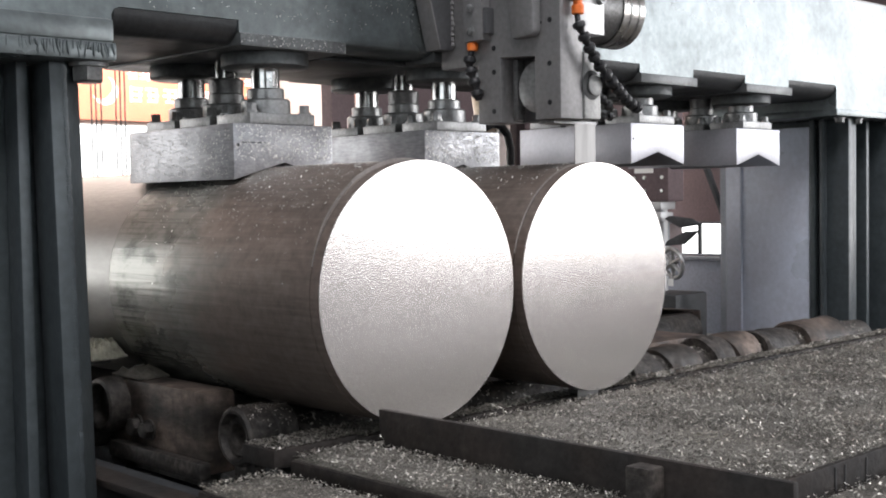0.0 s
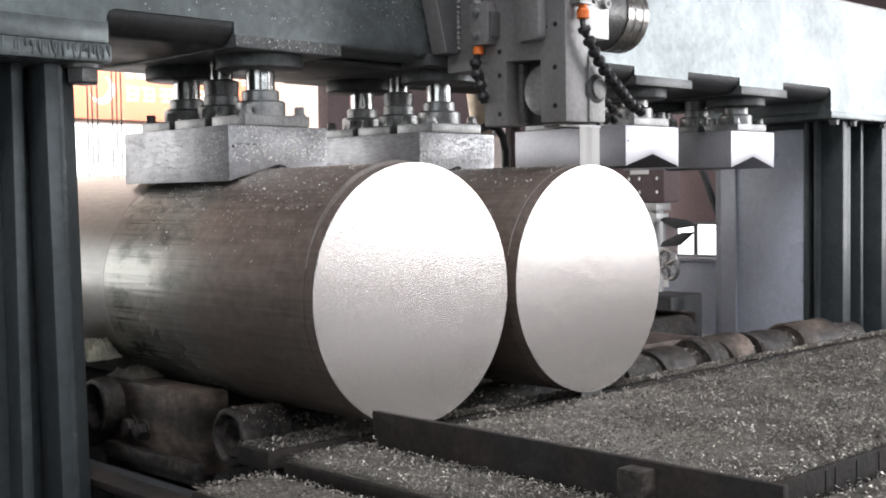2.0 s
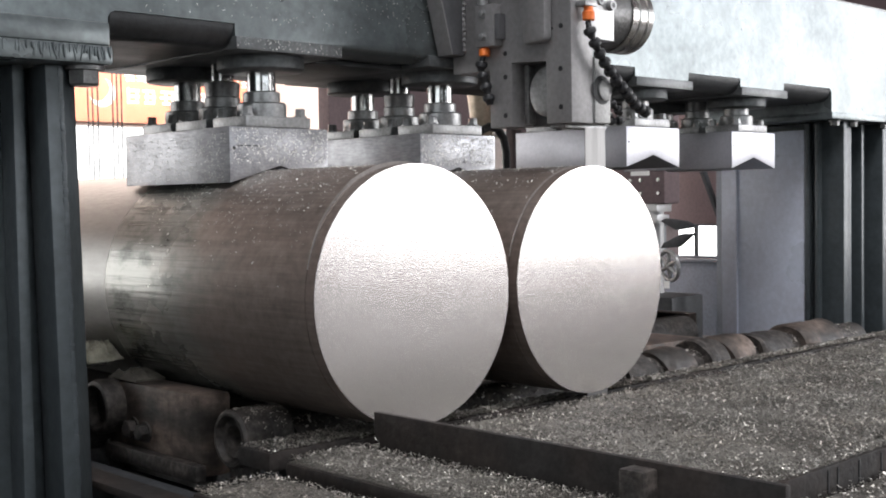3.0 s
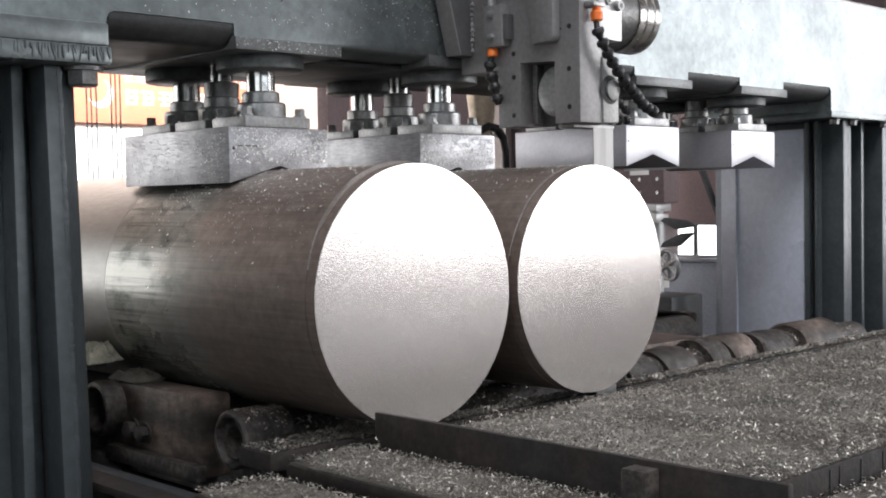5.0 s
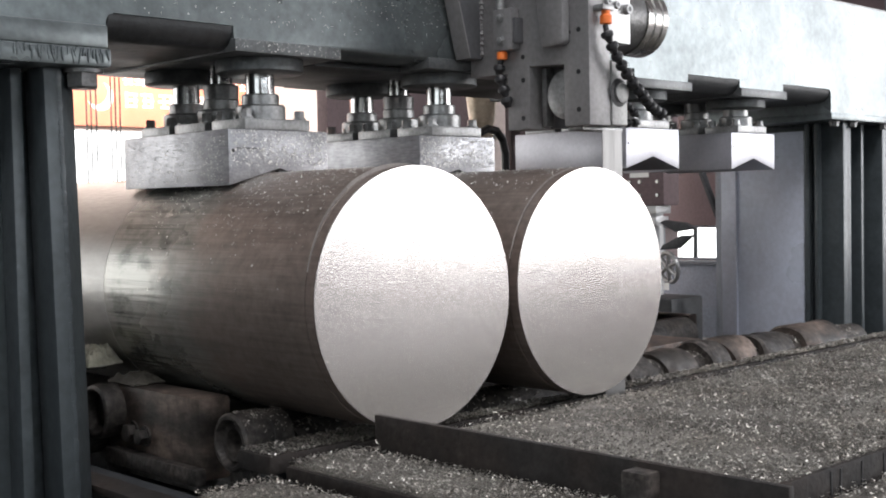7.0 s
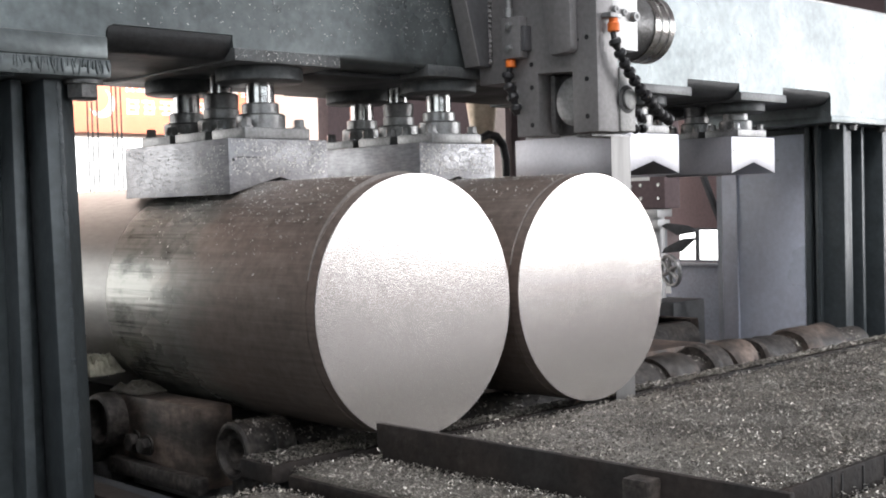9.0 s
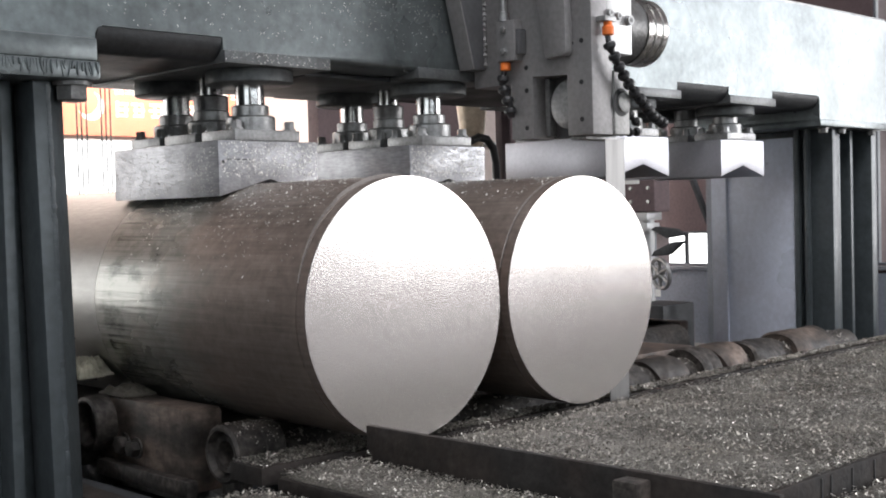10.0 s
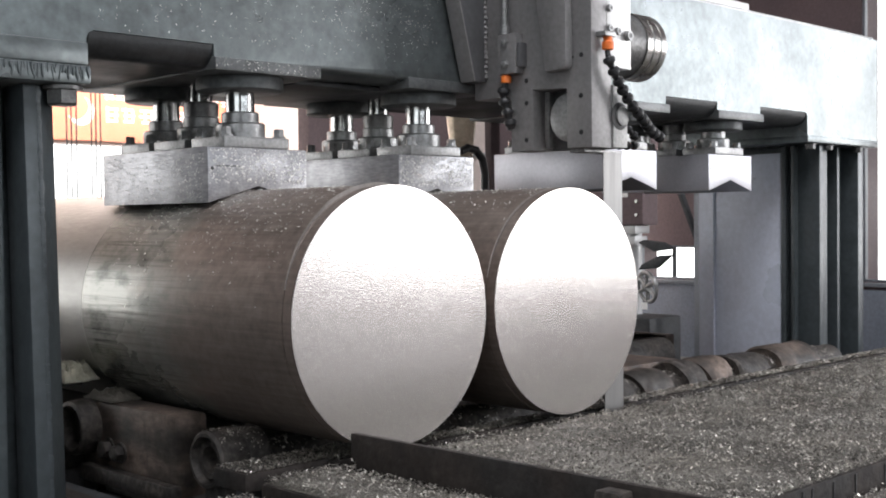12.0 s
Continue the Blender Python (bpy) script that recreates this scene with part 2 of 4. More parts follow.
def part(name, bm, mat, parent, label="", smooth=40):
    """One mesh under a thing or part; coordinates are given in the hall's space."""
    root = parent
    while root.parent:
        root = root.parent
    bmesh.ops.translate(bm, verts=bm.verts[:], vec=-root.location)
    ob = new(name, mesh_of(name, bm, mat, smooth))
    ob.parent = parent
    return tagged(ob, label)


def solid(name, bm, mat, label="", category="", group="", kind="", smooth=40):
    c = sum((v.co for v in bm.verts), Vector()) / len(bm.verts)
    c.z = min(v.co.z for v in bm.verts)
    bmesh.ops.translate(bm, verts=bm.verts[:], vec=-c)
    ob = new(name, mesh_of(name, bm, mat, smooth))
    ob.location = c
    return tagged(ob, label, category, group, kind)


def box(x0, x1, y0, y1, z0, z1, bevel=0.0, bm=None):
    """A block with softened edges."""
    b = bmesh.new()
    bmesh.ops.create_cube(b, size=1)
    for v in b.verts:
        v.co = ((x0 + x1) / 2 + v.co.x * (x1 - x0), (y0 + y1) / 2 + v.co.y * (y1 - y0), (z0 + z1) / 2 + v.co.z * (z1 - z0))
    if bevel:
        bmesh.ops.bevel(b, geom=b.edges[:], offset=bevel, segments=2, affect="EDGES", profile=0.6)
    return merge(bm, b)


def merge(bm, b):
    if bm is None:
        return b
    me = bpy.data.meshes.new("join")
    b.to_mesh(me)
    b.free()
    bm.from_mesh(me)
    bpy.data.meshes.remove(me)
    return bm


def lathe(p, axis, profile, n=32, bm=None, caps=True):
    """Solid of revolution about an axis ('x', 'y' or 'z') through p; profile: (distance along, radius)."""
    b = bmesh.new()
    rings = []
    for d, r in profile:
        ring = []
        for i in range(n):
            a = 2 * math.pi * i / n
            u, w = r * math.cos(a), r * math.sin(a)
            o = {"x": (d, u, w), "y": (u, d, w), "z": (u, w, d)}[axis]
            ring.append(b.verts.new(Vector(p) + Vector(o)))
        rings.append(ring)
    for r0, r1 in zip(rings, rings[1:]):
        for i in range(n):
            b.faces.new((r0[i], r0[(i + 1) % n], r1[(i + 1) % n], r1[i]))
    if caps:
        b.faces.new(rings[0])
        b.faces.new(rings[-1])
    return merge(bm, b)


def slab(points, y0, y1, bevel=0.0, bm=None):
    """A plate of (x, z) outline, from y0 to y1."""
    b = bmesh.new()
    f = b.faces.new([b.verts.new((x, y0, z)) for x, z in points])
    r = bmesh.ops.extrude_face_region(b, geom=[f])
    bmesh.ops.translate(b, verts=[v for v in r["geom"] if isinstance(v, bmesh.types.BMVert)], vec=(0, y1 - y0, 0))
    if bevel:
        bmesh.ops.bevel(b, geom=b.edges[:], offset=bevel, segments=2, affect="EDGES", profile=0.6)
    return merge(bm, b)


def side_slab(points, x0, x1, bevel=0.0, bm=None):
    """A plate of (y, z) outline, from x0 to x1."""
    b = bmesh.new()
    f = b.faces.new([b.verts.new((x0, y, z)) for y, z in points])
    r = bmesh.ops.extrude_face_region(b, geom=[f])
    bmesh.ops.translate(b, verts=[v for v in r["geom"] if isinstance(v, bmesh.types.BMVert)], vec=(x1 - x0, 0, 0))
    if bevel:
        bmesh.ops.bevel(b, geom=b.edges[:], offset=bevel, segments=2, affect="EDGES", profile=0.6)
    return merge(bm, b)


def hexbolt(p, axis, r=0.012, h=0.012, bm=None):
    """A hexagon head with a washer under it."""
    bm = lathe(p, axis, [(0, r * 1.25), (h * 0.2, r * 1.25)], 16, bm)
    return lathe(p, axis, [(h * 0.2, r), (h * 0.9, r), (h, r * 0.85)], 6, bm)


# ---------- hall ----------
def wall_with_openings(name, axis, at, thick, a0, a1, z1, openings, mat, label):
    """A wall along x or y with rectangular holes: pieces round the openings in one mesh."""
    bm = None
    cuts = sorted(openings)
    spans, last = [], a0
    for o0, o1, s0, s1 in cuts:
        spans.append((last, o0, 0, z1))
        spans.append((o0, o1, 0, s0))
        spans.append((o0, o1, s1, z1))
        last = o1
    spans.append((last, a1, 0, z1))
    for b0, b1, s0, s1 in spans:
        if b1 - b0 > 0.01 and s1 - s0 > 0.01:
            if axis == "x":
                bm = box(b0, b1, at, at + thick, s0, s1, 0, bm)
            else:
                bm = box(at, at + thick, b0, b1, s0, s1, 0, bm)
    return solid(name, bm, mat, label, "wall", kind="structure")


# Floor split in two tones: dark cuts bounce under the beam, pale lifts reflections.
solid("floor", box(-8, 6.0, -2.0, 14, -0.2, 0.0), DARKFLOOR, "concrete floor under the machine, toned dark to cut bounce light", "floor", kind="structure")
solid("floor_aisle", box(-8, 6.0, -14, -2.003, -0.2, 0.0), FLOOR, "pale worn concrete workshop floor, its tone set for reflections", "floor", kind="structure")
solid("floor_aisle", box(6.003, 14, -14, 14, -0.2, 0.0), FLOOR, "pale worn concrete workshop floor, its tone set for reflections", "floor", kind="structure")
wall_with_openings("wall_north", "x", 13.0, 0.3, -8, 14, 7, [(-7.4, -1.0, 0.2, 4.6), (3.0, 13.0, 0.2, 2.2)], WALL, "pinkish plastered wall of the workshop hall")
wall_with_openings("wall_east", "y", 9.1, 0.3, -14, 13, 7, [(-8.45, -6.15, 1.06, 2.7), (-6.1, 0.45, 1.06, 3.6), (3.55, 4.35, 0.72, 3.2), (5.78, 6.52, 0.69, 1.0)], DARKWALL, "dark maroon workshop wall with windows")
# Made-up opening for the south fill lamp.
wall_with_openings("wall_south", "x", -14.3, 0.3, -8, 14, 7, [(-6.0, 9.0, 3.45, 5.15)], DULLWALL, "unseen grey wall of the workshop hall")
# Made-up openings for the west fill lamp and the west glow.
wall_with_openings("wall_west", "y", -8.3, 0.3, -14, 13, 7, [(-7.5, 0.5, 1.05, 4.45), (7.6, 12.6, 0.9, 3.0)], DULLWALL, "unseen grey wall of the workshop hall")
solid("ceiling", box(-8.3, 14, -14.3, 13.3, 7.0, 7.1), ROOF, "grey sheet metal workshop roof", "ceiling", kind="structure")
solid("backdrop", box(12, 12.05, 2, 12.5, -0.5, 6), DAY, "bright daylight outside the east windows", "backdrop", kind="structure")
solid("backdrop", box(-8, 16, 15.0, 15.05, -0.5, 5), DAY, "bright daylight outside the north doors", "backdrop", kind="structure")
# Glow added behind the west opening to brighten block sides and column panel.
solid("backdrop", box(-10.05, -10, 5, 14.5, -0.5, 5), DAY, "added glow outside the unseen west opening", "backdrop", kind="structure")
solid("wall_pier", box(9.05, 9.097, 10.95, 12.95, 0.0, 7.0, 0.004), WALL, "pinkish plastered pier of the workshop wall", "wall", kind="structure")
solid("dado", box(9.06, 9.098, 0.6, 10.94, 0.0, 0.66, 0.004), BLUEWALL, "blue-grey painted lower wall band", "wall", kind="structure")


def window_frame(name, y0, y1, z0, z1, bars):
    t = thing(name, (9.1, (y0 + y1) / 2, z0), "steel framed workshop window with bright daylight", "window", kind="structure")
    for a, b, c, d in ((y0, y1, z0, z0 + 0.02), (y0, y1, z1 - 0.02, z1), (y0, y0 + 0.02, z0 + 0.02, z1 - 0.02), (y1 - 0.02, y1, z0 + 0.02, z1 - 0.02)):
        part("window_frame", box(9.12, 9.17, a, b, c, d, 0.004), GREYPAINT, t)
    for y in bars:
        part("mullion", box(9.12, 9.16, y - 0.012, y + 0.012, z0 + 0.02, z1 - 0.02, 0.003), DARKPAINT, t)
    part("window_sill", box(9.04, 9.12, y0 - 0.06, y1 + 0.06, z0 - 0.035, z0 - 0.004, 0.004), GREYPAINT, t)
    return t


window_frame("window_1", 5.78, 6.52, 0.69, 1.0, (6.15,))
window_frame("window_2", 3.55, 4.35, 0.72, 3.2, (3.95,))

# ---------- billets ----------
XA, XB, ZC, R, YF = 1.5275, 2.0538, 1.0722, 0.25, 1.644


def lit_rim(x, y0, width, lip):
    """Rough raised rim, upper arc only: the highlight's fade is shaped as a taper."""
    bm = bmesh.new()
    rows = []
    n = 90
    for i in range(n + 1):
        u = i / n
        a = math.radians(-76 + 126 * u)
        f = min(1.0, 2.6 * u) * min(1.0, 3.5 * (1 - u))
        jag = 1 + 0.18 * noise.noise(Vector((a * 9, x, 0)))
        w, h = max(0.0006, width * f * jag), 0.0004 + lip * f * math.exp(-((a + 0.12) / 0.55) ** 2) * jag
        rows.append([bm.verts.new((x + r * math.sin(a), y0 + y, ZC + r * math.cos(a)))
                     for y, r in ((0.0002, R - 0.022), (0, R - w * 0.05), (w * 0.75, R + h), (w, R + 0.0006), (w + 0.0004, R - 0.003))])
    for p, q in zip(rows, rows[1:]):
        for k in range(4):
            bm.faces.new((p[k], p[k + 1], q[k + 1], q[k]))
    bmesh.ops.recalc_face_normals(bm, faces=bm.faces[:])
    return bm


def billet(x, y0, y1, mat, label, width=0.0, lip=0.0):
    """Round bar: body, and the bright raised edge of a freshly sawn end."""
    t = thing("billet", (x, y0, ZC - R), label, "billet", "round metal billets")
    part("body", lathe((x, y0, ZC), "y", [(0.0006, R - 0.0002), (0.0008, R), (y1 - y0 - 0.0002, R), (y1 - y0, R - 0.0002)], 160), mat, t)
    part("end_face", lathe((x, y1, ZC), "y", [(-0.0001, R - 0.0006), (0.0, R - 0.001)], 64), PALESKIN, t)
    if width:
        part("cut_rim", lit_rim(x, y0, width, lip), RIM, t, "bright freshly cut metal edge, shaped to its lit upper arc")
    return t


def slice_disc(x):
    t = thing("slice", (x, YF, ZC - R), "round slice with bright sawn face standing on edge", "metal disc", "sawn round slices")
    part("face", lathe((x, YF, ZC), "y", [(0, R - 0.0004), (0.0015, R)], 160), FACE, t, "bright sawn aluminium face")
    part("rim", lathe((x, YF, ZC), "y", [(0.0016, R), (0.0254, R), (0.0256, R - 0.0002)], 160), SKIN, t, "brown oxidised outer skin")
    return t


slice_disc(XA)
slice_disc(XB)
billet(XA, YF + 0.0281, 2.39, SKIN, "thick brown oxidised round metal billet lying on rollers", 0.019, 0.005)
billet(XB, YF + 0.0281, 2.39, SKIN, "thick brown oxidised round metal billet lying on rollers", 0.006, 0.001)
billet(XA, 2.3902, 4.6, PALESKIN, "pale turned round metal billet lying on rollers")
billet(XB, 2.3902, 4.6, PALESKIN, "pale turned round metal billet lying on rollers")

# ---------- clamping gantry ----------
YB0, YB1 = 2.02, 2.55
XC = 2.465
gantry = thing("clamping_gantry", (XC, 2.28, 0.0), "heavy grey-green painted clamping gantry over the billets", "machine")
lip, top = 1.515, 1.916
PADS = (XA - 0.01, XB, 2.85, 3.39)
BAY = 1.574
REC = 1.615
outline = [(0.55, top), (0.55, lip), (1.10, lip), (1.10, REC - 0.016), (1.105, REC - 0.005), (1.116, REC)]
for x in PADS:
    left, right = (BAY if x == XB else REC), (BAY if x == PADS[0] else REC)
    outline += [(x - 0.137, left), (x - 0.136, 1.5905), (x + 0.122, 1.5905), (x + 0.124, right)]
outline += [(3.814, REC), (3.825, REC - 0.005), (3.83, REC - 0.016), (3.83, lip), (4.372, lip), (4.372, top)]
beam = slab(outline, YB0, YB1)


def front_edges(z):
    return [e for e in beam.edges if all(abs(v.co.y - YB0) < 1e-4 and abs(v.co.z - z) < 0.0008 for v in e.verts) and e.calc_length() > 0.05]


bmesh.ops.bevel(beam, geom=front_edges(BAY), offset=0.085, segments=9, affect="EDGES", profile=0.5)
bmesh.ops.bevel(beam, geom=front_edges(REC), offset=0.008, segments=4, affect="EDGES", profile=0.5)
part("beam", beam, BEAM, gantry, "worn grey-green painted cross beam", 50)
for x in PADS:
    part("pad", box(x - 0.137, x + 0.137, YB0 - 0.006, YB1 + 0.03, 1.564, 1.590, 0.003), GREASY, gantry, "greasy steel clamp pad under the beam")
# Dark bodies added in the bays; their black colour carries the underside's shade.
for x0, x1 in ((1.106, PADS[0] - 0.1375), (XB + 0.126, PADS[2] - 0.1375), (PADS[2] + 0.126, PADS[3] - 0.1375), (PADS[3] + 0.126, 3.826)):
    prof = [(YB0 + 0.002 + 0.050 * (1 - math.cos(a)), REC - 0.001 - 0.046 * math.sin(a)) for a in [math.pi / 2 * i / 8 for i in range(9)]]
    part("inner_box", side_slab(prof + [(YB1 - 0.01, REC - 0.047), (YB1 - 0.01, REC - 0.001)], x0, x1), SHADEGREASE, gantry, "black greasy rounded underside of the beam, shade put in its colour", 50)
part("inner_plate", box(PADS[0] + 0.138, XB - 0.138, YB0 + 0.09, YB1 - 0.01, BAY - 0.012, BAY - 0.0005, 0.003), SHADEGREASE, gantry, "black greasy underside plate, shade put in its colour")
part("lower_step", box(0.55, 1.101, YB0 - 0.005, YB0 + 0.06, lip + 0.0325, 1.590, 0.004), BEAM, gantry)
part("top_strip", box(0.55, 4.36, YB0 + 0.01, YB0 + 0.10, top, top + 0.012, 0.003), STEEL, gantry)
part("top_plate", box(2.9, 3.55, YB0 + 0.06, YB0 + 0.35, top + 0.013, top + 0.05, 0.004), CLEAN, gantry)
part("flange_lip", box(0.55, 1.104, YB0 - 0.012, YB1, lip - 0.004, lip + 0.032, 0.008), BEAM, gantry, "thick welded flange of the beam")
part("flange_lip", box(3.828, 4.374, YB0 - 0.004, YB1, lip - 0.004, lip + 0.02, 0.004), BEAM, gantry)


def weld(x0, x1, y, z, n, parent, h=0.03):
    """Torch-cut edge: uneven overlapping drips, leaning and of varied length."""
    bm = bmesh.new()
    for i in range(n):
        x = x0 + (x1 - x0) * (i + random.uniform(0.1, 0.9)) / n
        w = (x1 - x0) / n * random.uniform(0.3, 0.9)
        a = random.uniform(0.35, 1.0) * h
        drip = lathe((0, 0, 0), "z", [(-a, w * 0.3), (-a * 0.85, w * 0.8), (-a * 0.3, w), (0, w * 0.6)], 6)
        lean = Matrix.Translation((x, y + random.uniform(0.0, 0.003), z + h * random.uniform(0.9, 1.1))) @ Matrix.Rotation(radians(random.gauss(0, 9)), 4, "Y")
        bmesh.ops.transform(drip, matrix=lean, verts=drip.verts[:])
        merge(bm, drip)
    return part("torch_cut_edge", bm, BEAM, parent)


weld(0.60, 1.10, YB0 - 0.0125, lip - 0.002, 100, gantry)


def column(x0, x1, ribs, web, chamfer=0.0):
    """Built-up column: front flanges at the corners, web set back, stiffening ribs."""
    y0 = 2.05
    part("column", box(x0 + web, x1 - web, y0 + 0.095, 2.50, 0, lip - 0.005, 0.004), GREEN, gantry, "dark grey-green painted column web")
    part("flange", box(x0, x0 + 0.045, y0, y0 + 0.10, 0, lip - 0.005, 0.005), GREEN, gantry)
    if chamfer:
        foot = [(x1 - 0.045, y0), (x1 - 0.013, y0), (x1 - 0.013 + chamfer, y0 + chamfer), (x1 - 0.013 + chamfer, y0 + chamfer + 0.03), (x1 - 0.045, y0 + chamfer + 0.03)]
        b = bmesh.new()
        f = b.faces.new([b.verts.new((x, y, 0)) for x, y in foot])
        r = bmesh.ops.extrude_face_region(b, geom=[f])
        bmesh.ops.translate(b, verts=[v for v in r["geom"] if isinstance(v, bmesh.types.BMVert)], vec=(0, 0, lip - 0.005))
        for v in b.verts:
            v.co.x += 0.0147 - 0.0178 * v.co.z
        bmesh.ops.bevel(b, geom=b.edges[:], offset=0.004, segments=2, affect="EDGES", profile=0.6)
        part("flange", b, GREEN, gantry, "slightly tapered column flange with a chamfered outer corner")
    else:
        part("flange", box(x1 - 0.045, x1, y0, y0 + 0.10, 0, lip - 0.005, 0.005), GREEN, gantry)
    for r in ribs:
        part("rib", box(r - 0.011, r + 0.011, y0 + 0.04, y0 + 0.0945, 0, lip - 0.005, 0.004), GREEN, gantry)
    part("flange", box(x0, x1, 2.50, 2.54, 0, lip - 0.005, 0.004), GREEN, gantry)


column(0.70, 1.046, (0.80, 0.956), 0.02, 0.050)
bm = bmesh.new()
for i in range(150):
    z = 0.35 + i * 0.0077
    dx = 0.0147 - 0.0178 * z
    bead = box(dx + 1.024 + random.uniform(0, 0.003), dx + 1.0325 + random.uniform(0, 0.003), 2.0485 + random.uniform(0, 0.001), 2.0535, z, z + random.uniform(0.008, 0.013), 0.0016)
    merge(bm, bead)
part("weld_seam", bm, GREEN, gantry)
column(3.975, 4.32, (4.10, 4.20), 0.035)
for x in (3.955, 4.06):
    part("stiffener", box(x - 0.012, x + 0.012, 2.13, 2.145, 0, lip - 0.005, 0.003), GREEN, gantry)
part("side_flange", box(3.95, 3.974, 2.17, 2.19, 0.0, lip - 0.005, 0.004), GREEN, gantry)
part("side_panel", box(3.957, 3.9735, 2.195, 2.545, 0.3, lip - 0.03, 0.004), PANEL, gantry, "blue-grey painted side panel of the column")
part("panel_rib", box(3.948, 3.9565, 2.472, 2.482, 0.3, lip - 0.03, 0.002), PANEL, gantry)
part("bolt", hexbolt((1.068, 2.055, lip - 0.005), "z", 0.030, -0.036), DARKSTEEL, gantry, "large dark hexagon bolt head")
for x in (3.90, 4.03, 4.26):
    part("bolt", hexbolt((x, 2.045, lip - 0.005), "z", 0.016, -0.02), DARKSTEEL, gantry)


def clamp(x, dz):
    """One hydraulic clamp: V block hung on three rods with their collars, under a round flange."""
    zt = 1.411 + dz
    zb = zt - 0.117
    c = thing("clamp_unit", (x, 2.27, zb), "raised clean steel clamp block with V notch on chromed rods" if dz else "oily steel clamp block pressed on a billet, on chromed rods", "clamp", "clamp units under the gantry beam")
    w = 0.129
    part("block", slab([(x - w, zb), (x - w, zt), (x + w, zt), (x + w, zb), (x, zb + 0.036)], 2.06, 2.485, 0.003), CLEANBLOCK if dz else BLOCK, c, "clean milled steel block with V notch" if dz else "milled oily steel block with V notch")
    for y in (2.125, 2.275, 2.42):
        outer = y != 2.275
        part("plate", box(x - 0.085, x + 0.085, y - 0.062, y + 0.062, zt + 0.0005, zt + 0.024, 0.003), STEEL, c)
        part("collar", lathe((x, y, zt + 0.0245), "z", [(0, 0.053), (0.028, 0.053), (0.032, 0.049)], 32), STEEL, c)
        part("ring", lathe((x, y, zt + 0.057), "z", [(0, 0.040), (0.02, 0.040), (0.023, 0.037)], 32), STEEL, c)
        if outer:
            part("rod", lathe((x, y, zt + 0.07), "z", [(0, 0.031), (1.57 - zt - 0.07, 0.031)], 32), CHROME, c, "chromed piston rod")
            part("flange", lathe((x, y, 1.534), "z", [(0, 0.090), (0.003, 0.094), (0.027, 0.094), (0.0295, 0.092)], 40), GREASY, c)
        else:
            part("sleeve", lathe((x, y, zt + 0.08), "z", [(0, 0.038), (0.03, 0.040), (0.034, 0.034)], 24), DARKSTEEL, c)
            part("rod", lathe((x, y, zt + 0.1145), "z", [(0, 0.026), (1.57 - zt - 0.1145, 0.026)], 32), CHROME, c, "chromed piston rod")
        for sx in (-0.069, 0.069):
            for sy in (-0.045, 0.045):
                part("bolt", hexbolt((x + sx, y + sy, zt + 0.024), "z", 0.012, 0.020), STEEL, c)
    if x < 1.6:
        part("groove", box(x - 0.112, x - 0.050, 2.0592, 2.0599, zt - 0.0405, zt - 0.0385), BLACK, c)
    for sx, z in ((-0.118, zt - 0.045), ):
        part("screw_hole", lathe((x + sx, 2.0595, z), "y", [(0, 0.004), (0.002, 0.004)], 12), BLACK, c)
    return c


for x, dz in ((XA - 0.01, 0), (XB, 0), (2.853, 0.043), (3.396, 0.043)):
    clamp(x, dz)

# ---------- table ----------
table = thing("saw_table", (2.6, 1.25, 0.0), "dark steel saw table covered with metal chips", "table")
part("top", box(1.40, 5.2, 0.955, 1.652, 0.77, 0.804, 0.003), TABLE, table)
part("rear_rail", box(1.40, 5.2, 1.690, 1.742, 0.74, 0.808, 0.004), TABLE, table)
plate = side_slab([(0.79, 0.70), (1.585, 0.70), (1.60, 0.822), (1.613, 0.835), (1.613, 0.873), (0.79, 0.873)], 1.383, 1.396, 0.003)
part("side_plate", plate, TABLE, table, "dark steel side plate with worn edge")
part("front_plate", box(1.40, 5.2, 0.942, 0.9545, 0.70, 0.808, 0.003), TABLE, table)
for x in (1.640, 1.777, 1.809, 1.883, 1.964, 2.08, 2.23):
    part("slot", box(x, x + 0.005, 0.9405, 0.9418, 0.765, 0.803), BLACK, table)
part("body", box(1.45, 5.1, 0.96, 1.62, 0, 0.768), DARKPAINT, table)
part("bracket", box(1.345, 1.3815, 0.990, 1.035, 0.72, 0.866, 0.006), ROLL, table, "dark oily steel lug on the side plate")
part("front_sill", box(1.42, 5.2, 0.60, 0.936, 0.66, 0.760, 0.004), TABLE, table)


def tray(x0, x1, y0, y1, z, label):
    t = thing("chip_tray", ((x0 + x1) / 2, (y0 + y1) / 2, 0), label, "tray", "chip trays beside the table")
    part("top", box(x0, x1, y0, y1, z - 0.035, z, 0.006), TABLE, t)
    part("support", box(x0 + 0.03, x1 - 0.02, y0 + 0.03, y1 - 0.03, 0, z - 0.036), DARKPAINT, t)
    return t


tray(1.215, 1.380, 0.85, 1.655, 0.802, "dark steel tray heaped with metal chips")
tray(1.215, 1.520, 1.70, 1.80, 0.812, "dark steel rail sprinkled with metal chips")
tray(1.02, 1.172, 0.9, 1.64, 0.787, "low dark steel rail sprinkled with metal chips")

# ---------- rollers and bed ----------


